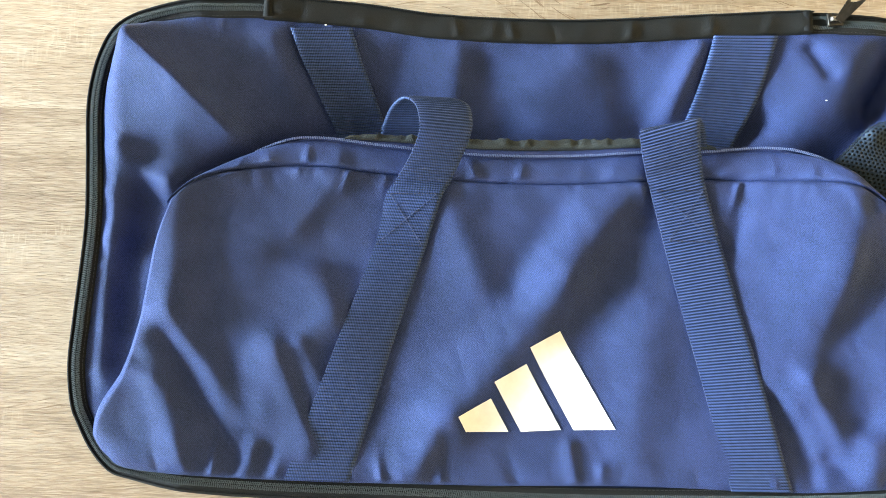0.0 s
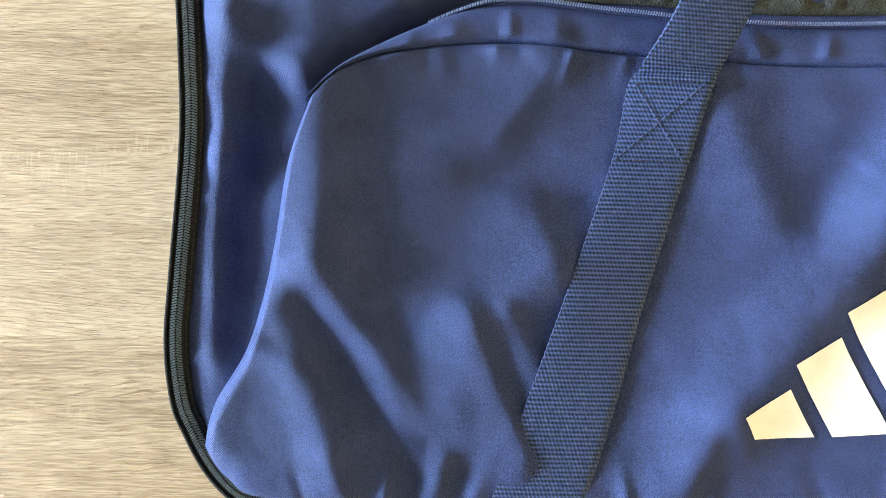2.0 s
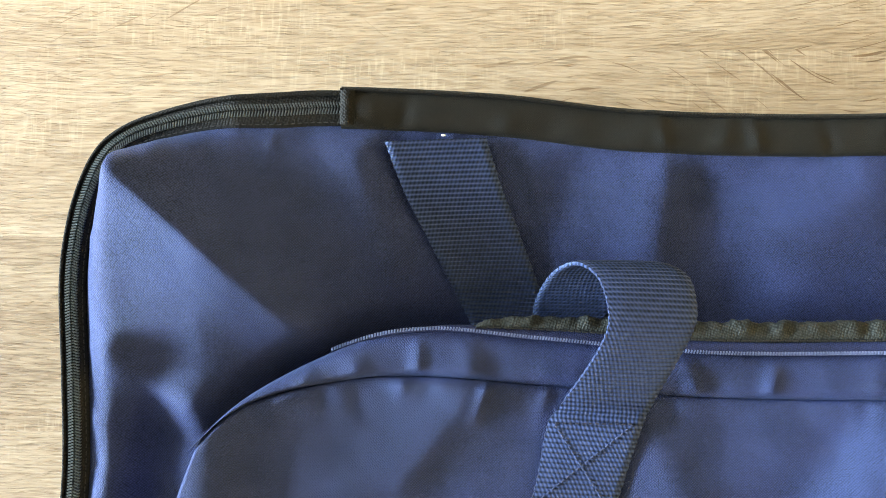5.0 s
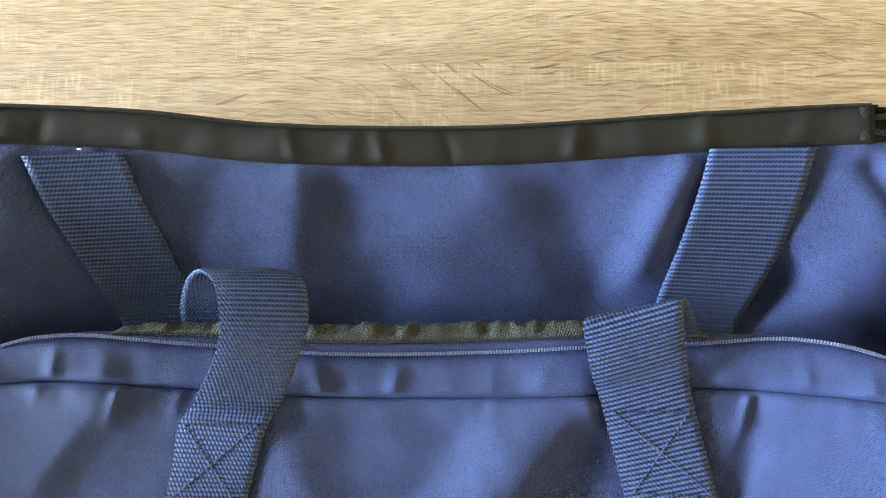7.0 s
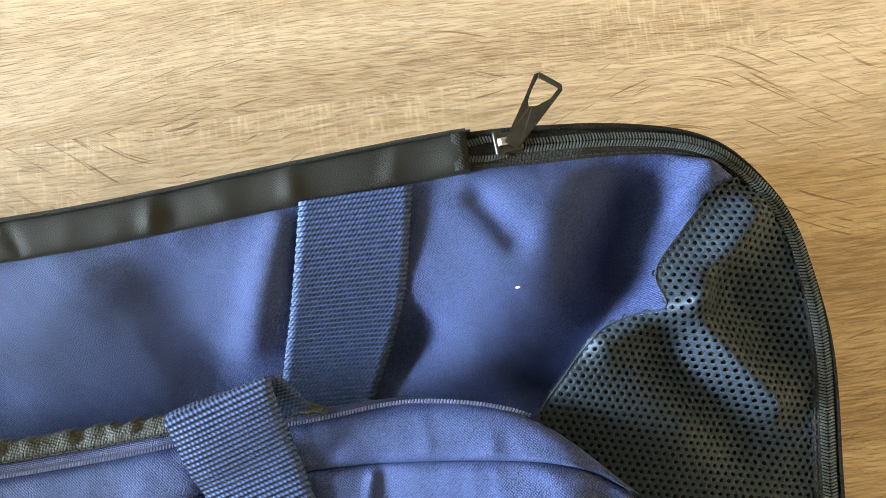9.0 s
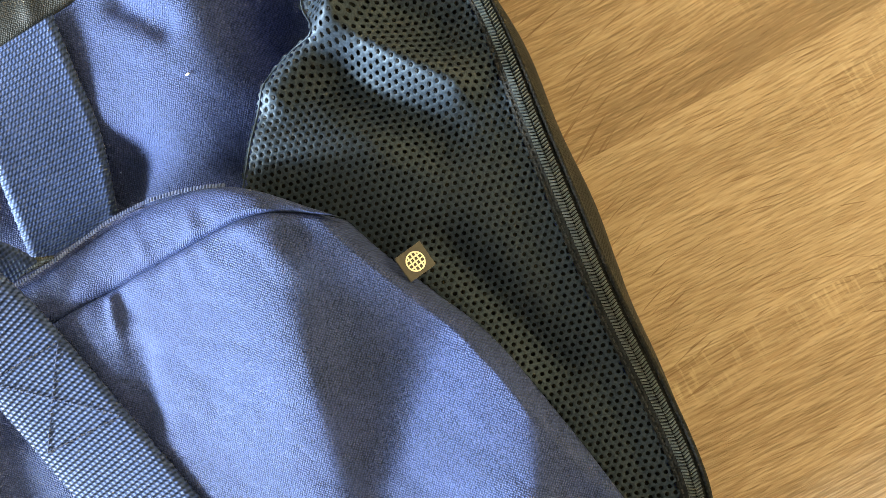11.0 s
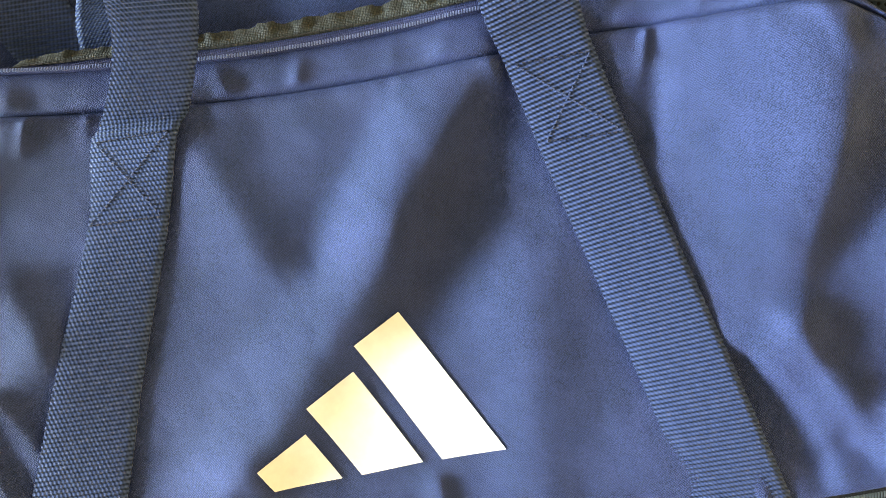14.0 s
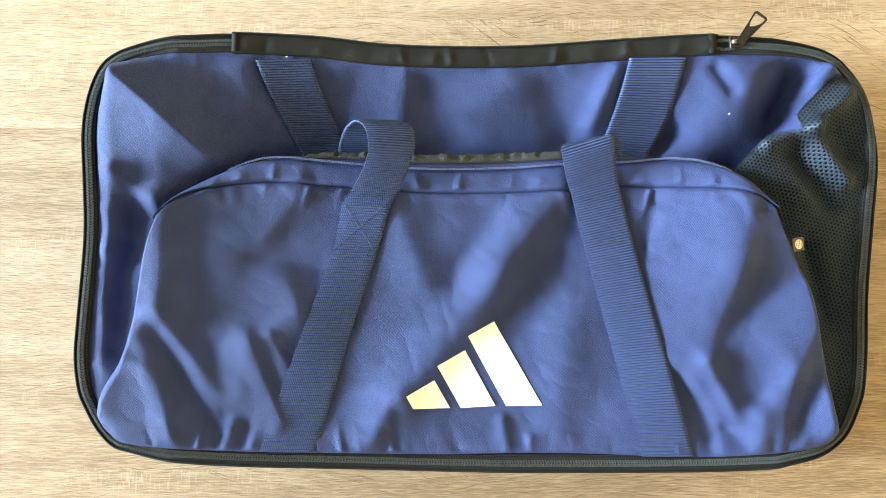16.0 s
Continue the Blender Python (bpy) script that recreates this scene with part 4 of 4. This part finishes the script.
cell = 0.0034
tilt = radians(-14)
ii, jj = np.meshgrid(np.arange(-84, 84), np.arange(-112, 112), indexing="ij")
cx0 = (ii + 0.5 * (jj % 2)) * cell
cy0 = jj * cell * 0.866
hx = 0.34 + cx0 * math.cos(tilt) - cy0 * math.sin(tilt)
hy = 0.02 + cx0 * math.sin(tilt) + cy0 * math.cos(tilt)
keep = inside(hx, hy, outline)
hx, hy = hx[keep], hy[keep]
ang = np.arange(6) * math.pi / 3 + math.pi / 6 + tilt
ov = np.stack([hx[:, None] + cell / math.sqrt(3) * np.cos(ang), hy[:, None] + cell / math.sqrt(3) * np.sin(ang)], -1)
iv = np.stack([hx[:, None] + cell * 0.285 * np.cos(ang), hy[:, None] + cell * 0.285 * np.sin(ang)], -1)
allv = np.concatenate([ov, iv], 1).reshape(-1, 2)
zz = net_z(allv[:, 0], allv[:, 1])
hole = np.tile(np.r_[np.zeros(6), np.ones(6)], len(hx))
v3 = np.column_stack([allv, zz - 0.0005 * hole])
uniq, inv = np.unique(np.round(v3, 5), axis=0, return_inverse=True)
inv = inv.ravel()
q = np.arange(6)
f = np.stack([q, (q + 1) % 6, 6 + (q + 1) % 6, 6 + q], 1)
f = inv[(f[None] + 12 * np.arange(len(hx))[:, None, None]).reshape(-1, 4)]
mesh_part("mesh_net", uniq, f, MESHM, bag, "black open mesh fabric of the side pocket", kind="stuff")
# black sheet added 3 mm under the net, dark behind its holes
ux, uy = np.meshgrid(np.linspace(0.19, 0.37, 140), np.linspace(-0.2, 0.2, 260), indexing="ij")
inn = inside(ux, uy, outline)
zz = net_z(ux, uy) - 0.003
fa = grid_faces(140, 260)
fa = fa[inn.ravel()[fa].all(1)]
mesh_part("net_backing", np.stack([ux, uy, zz], -1).reshape(-1, 3), fa, BLACK, bag, "black sheet added behind the mesh")
# thin bead added along the net's raw edge
d = np.gradient(NET_EDGE, axis=0)
d /= np.linalg.norm(d, axis=1)[:, None]
nn = np.stack([-d[:, 1], d[:, 0]], 1)
rows = []
for a in np.linspace(0, 2 * math.pi, 9):
    p = NET_EDGE + nn * (0.0004 * math.cos(a))
    rows.append(np.column_stack([p, net_z(NET_EDGE[:, 0], NET_EDGE[:, 1]) + 0.0004 * math.sin(a)]))
mesh_part("net_edge_bead", np.stack(rows, 1).reshape(-1, 3), grid_faces(120, 9), MESHM, bag, "thin bead added along the raw edge of the mesh")

# ---- zip slider with its pull ----
sx, sy = 0.2380, 0.1853
sz = float(base(np.array(sx), np.array(sy))) + 0.001
slider = tagged(new("zip_slider"), "black enamelled zip slider", "")
slider.parent = bag
bm = bmesh.new()
box_bm(bm, pose(sx, sy, sz + 0.0025, 0, 0, 4), 0.0125, 0.0092, 0.0042, 0.0014)
box_bm(bm, pose(sx - 0.0045, sy, sz + 0.0032, 0, 0, 4), 0.004, 0.0112, 0.003, 0.0012)
body_part = part("slider_body", bm, METAL, slider, smooth=True)
bm = bmesh.new()
box_bm(bm, pose(sx + 0.0005, sy + 0.0002, sz + 0.0064, 0, 0, 4), 0.0095, 0.0036, 0.0022, 0.0009)
box_bm(bm, pose(sx - 0.0042, sy - 0.0001, sz + 0.005, 0, 0, 4), 0.0016, 0.0036, 0.004, 0.0006)
part("bridge", bm, STEEL, slider, "worn bright bridge of the slider", smooth=True)
# pull tab: tapered plate with a four-sided window at its far end
px, py = sx + 0.003, sy + 0.0006
tipx, tipy = 0.2590, 0.2092
L = math.hypot(tipx - px, tipy - py)
ang = math.degrees(math.atan2(tipy - py, tipx - px))
pull_m = pose(px, py, sz + 0.0075, 0, 0, ang) @ pose(0, 0, 0, 0, -6, 0)
outer = [(-0.004, -0.0034), (0.002, -0.0040), (L * 0.62, -0.0062), (L * 0.93, -0.0074), (L, -0.0058), (L, 0.0050), (L * 0.94, 0.0066), (L * 0.55, 0.0052), (0.002, 0.0040), (-0.004, 0.0034)]
bm = bmesh.new()
ring_o = outer
ring_i = [(L * 0.50, 0.0008), (L * 0.56, -0.0012), (L * 0.74, -0.0046), (L * 0.90, -0.0054), (L * 0.93, -0.0044), (L * 0.93, 0.0036), (L * 0.90, 0.0047), (L * 0.74, 0.0043), (L * 0.56, 0.0034), (L * 0.50, 0.0024)]
tv = [[bm.verts.new(pull_m @ Vector((x, y, h))) for x, y in r] for r in (ring_o, ring_i) for h in (0.0, 0.0017)]
n = len(outer)
for i in range(n):
    j = (i + 1) % n
    bm.faces.new((tv[1][i], tv[1][j], tv[3][j], tv[3][i]))
    bm.faces.new((tv[0][j], tv[0][i], tv[2][i], tv[2][j]))
    bm.faces.new((tv[0][i], tv[0][j], tv[1][j], tv[1][i]))
    bm.faces.new((tv[2][j], tv[2][i], tv[3][i], tv[3][j]))
bmesh.ops.recalc_face_normals(bm, faces=bm.faces[:])
bmesh.ops.bevel(bm, geom=[e for e in bm.edges if e.calc_length() > 0.0018], offset=0.0004, segments=2, affect="EDGES")
part("pull_tab", bm, METAL, slider, "black metal pull tab with a cut-out window")

# ---- small woven tag with a round emblem at the pocket's edge ----
lx, ly = 0.2858, 0.0012
lz = float(pocket_top(np.array(lx), np.array(ly))) - 0.0100
tag_m = pose(lx, ly, lz, 8, 22, 10)
bm = bmesh.new()
box_bm(bm, tag_m, 0.013, 0.0115, 0.0009, 0.0003)
tag = part("woven_tag", bm, TAGM, bag, "small black woven tag")
bm = bmesh.new()
hoop = [[bm.verts.new(tag_m @ Vector((r * math.cos(a), r * math.sin(a), 0.0009))) for a in np.linspace(0, 2 * math.pi, 28, endpoint=False)] for r in (0.0036, 0.0042)]
for i in range(28):
    j = (i + 1) % 28
    bm.faces.new((hoop[0][i], hoop[1][i], hoop[1][j], hoop[0][j]))
part("emblem_ring", bm, GOLD, tag, "pale gold printed ring")
for k in (-0.0018, 0.0, 0.0018):
    h = math.sqrt(0.0038**2 - k * k)
    for at, wide, tall in (((0, k, 0.0009), 2 * h, 0.0006), ((k, 0, 0.00093), 0.0006, 2 * h)):
        bm = bmesh.new()
        box_bm(bm, tag_m @ Matrix.Translation(at), wide, tall, 0.0002)
        part("emblem_line", bm, GOLD, tag)

# ---- specks of lint ----
for (x, y), kind_z in (((-0.1701, 0.1741), "flap"), ((0.2338, 0.1227), "body")):
    z = float(base(np.array(x), np.array(y))) + 0.004 if kind_z == "flap" else float(body_z(np.array(x), np.array(y))) + 0.0006
    bm = bmesh.new()
    bmesh.ops.create_icosphere(bm, subdivisions=2, radius=0.0007, matrix=Matrix.Translation((x, y, z)) @ Matrix.Diagonal((1.6, 0.8, 0.6, 1)))
    tagged(part("lint_speck", bm, LINT, smooth=True), "tiny white speck of lint on the cloth", "lint", group="lint on the bag")
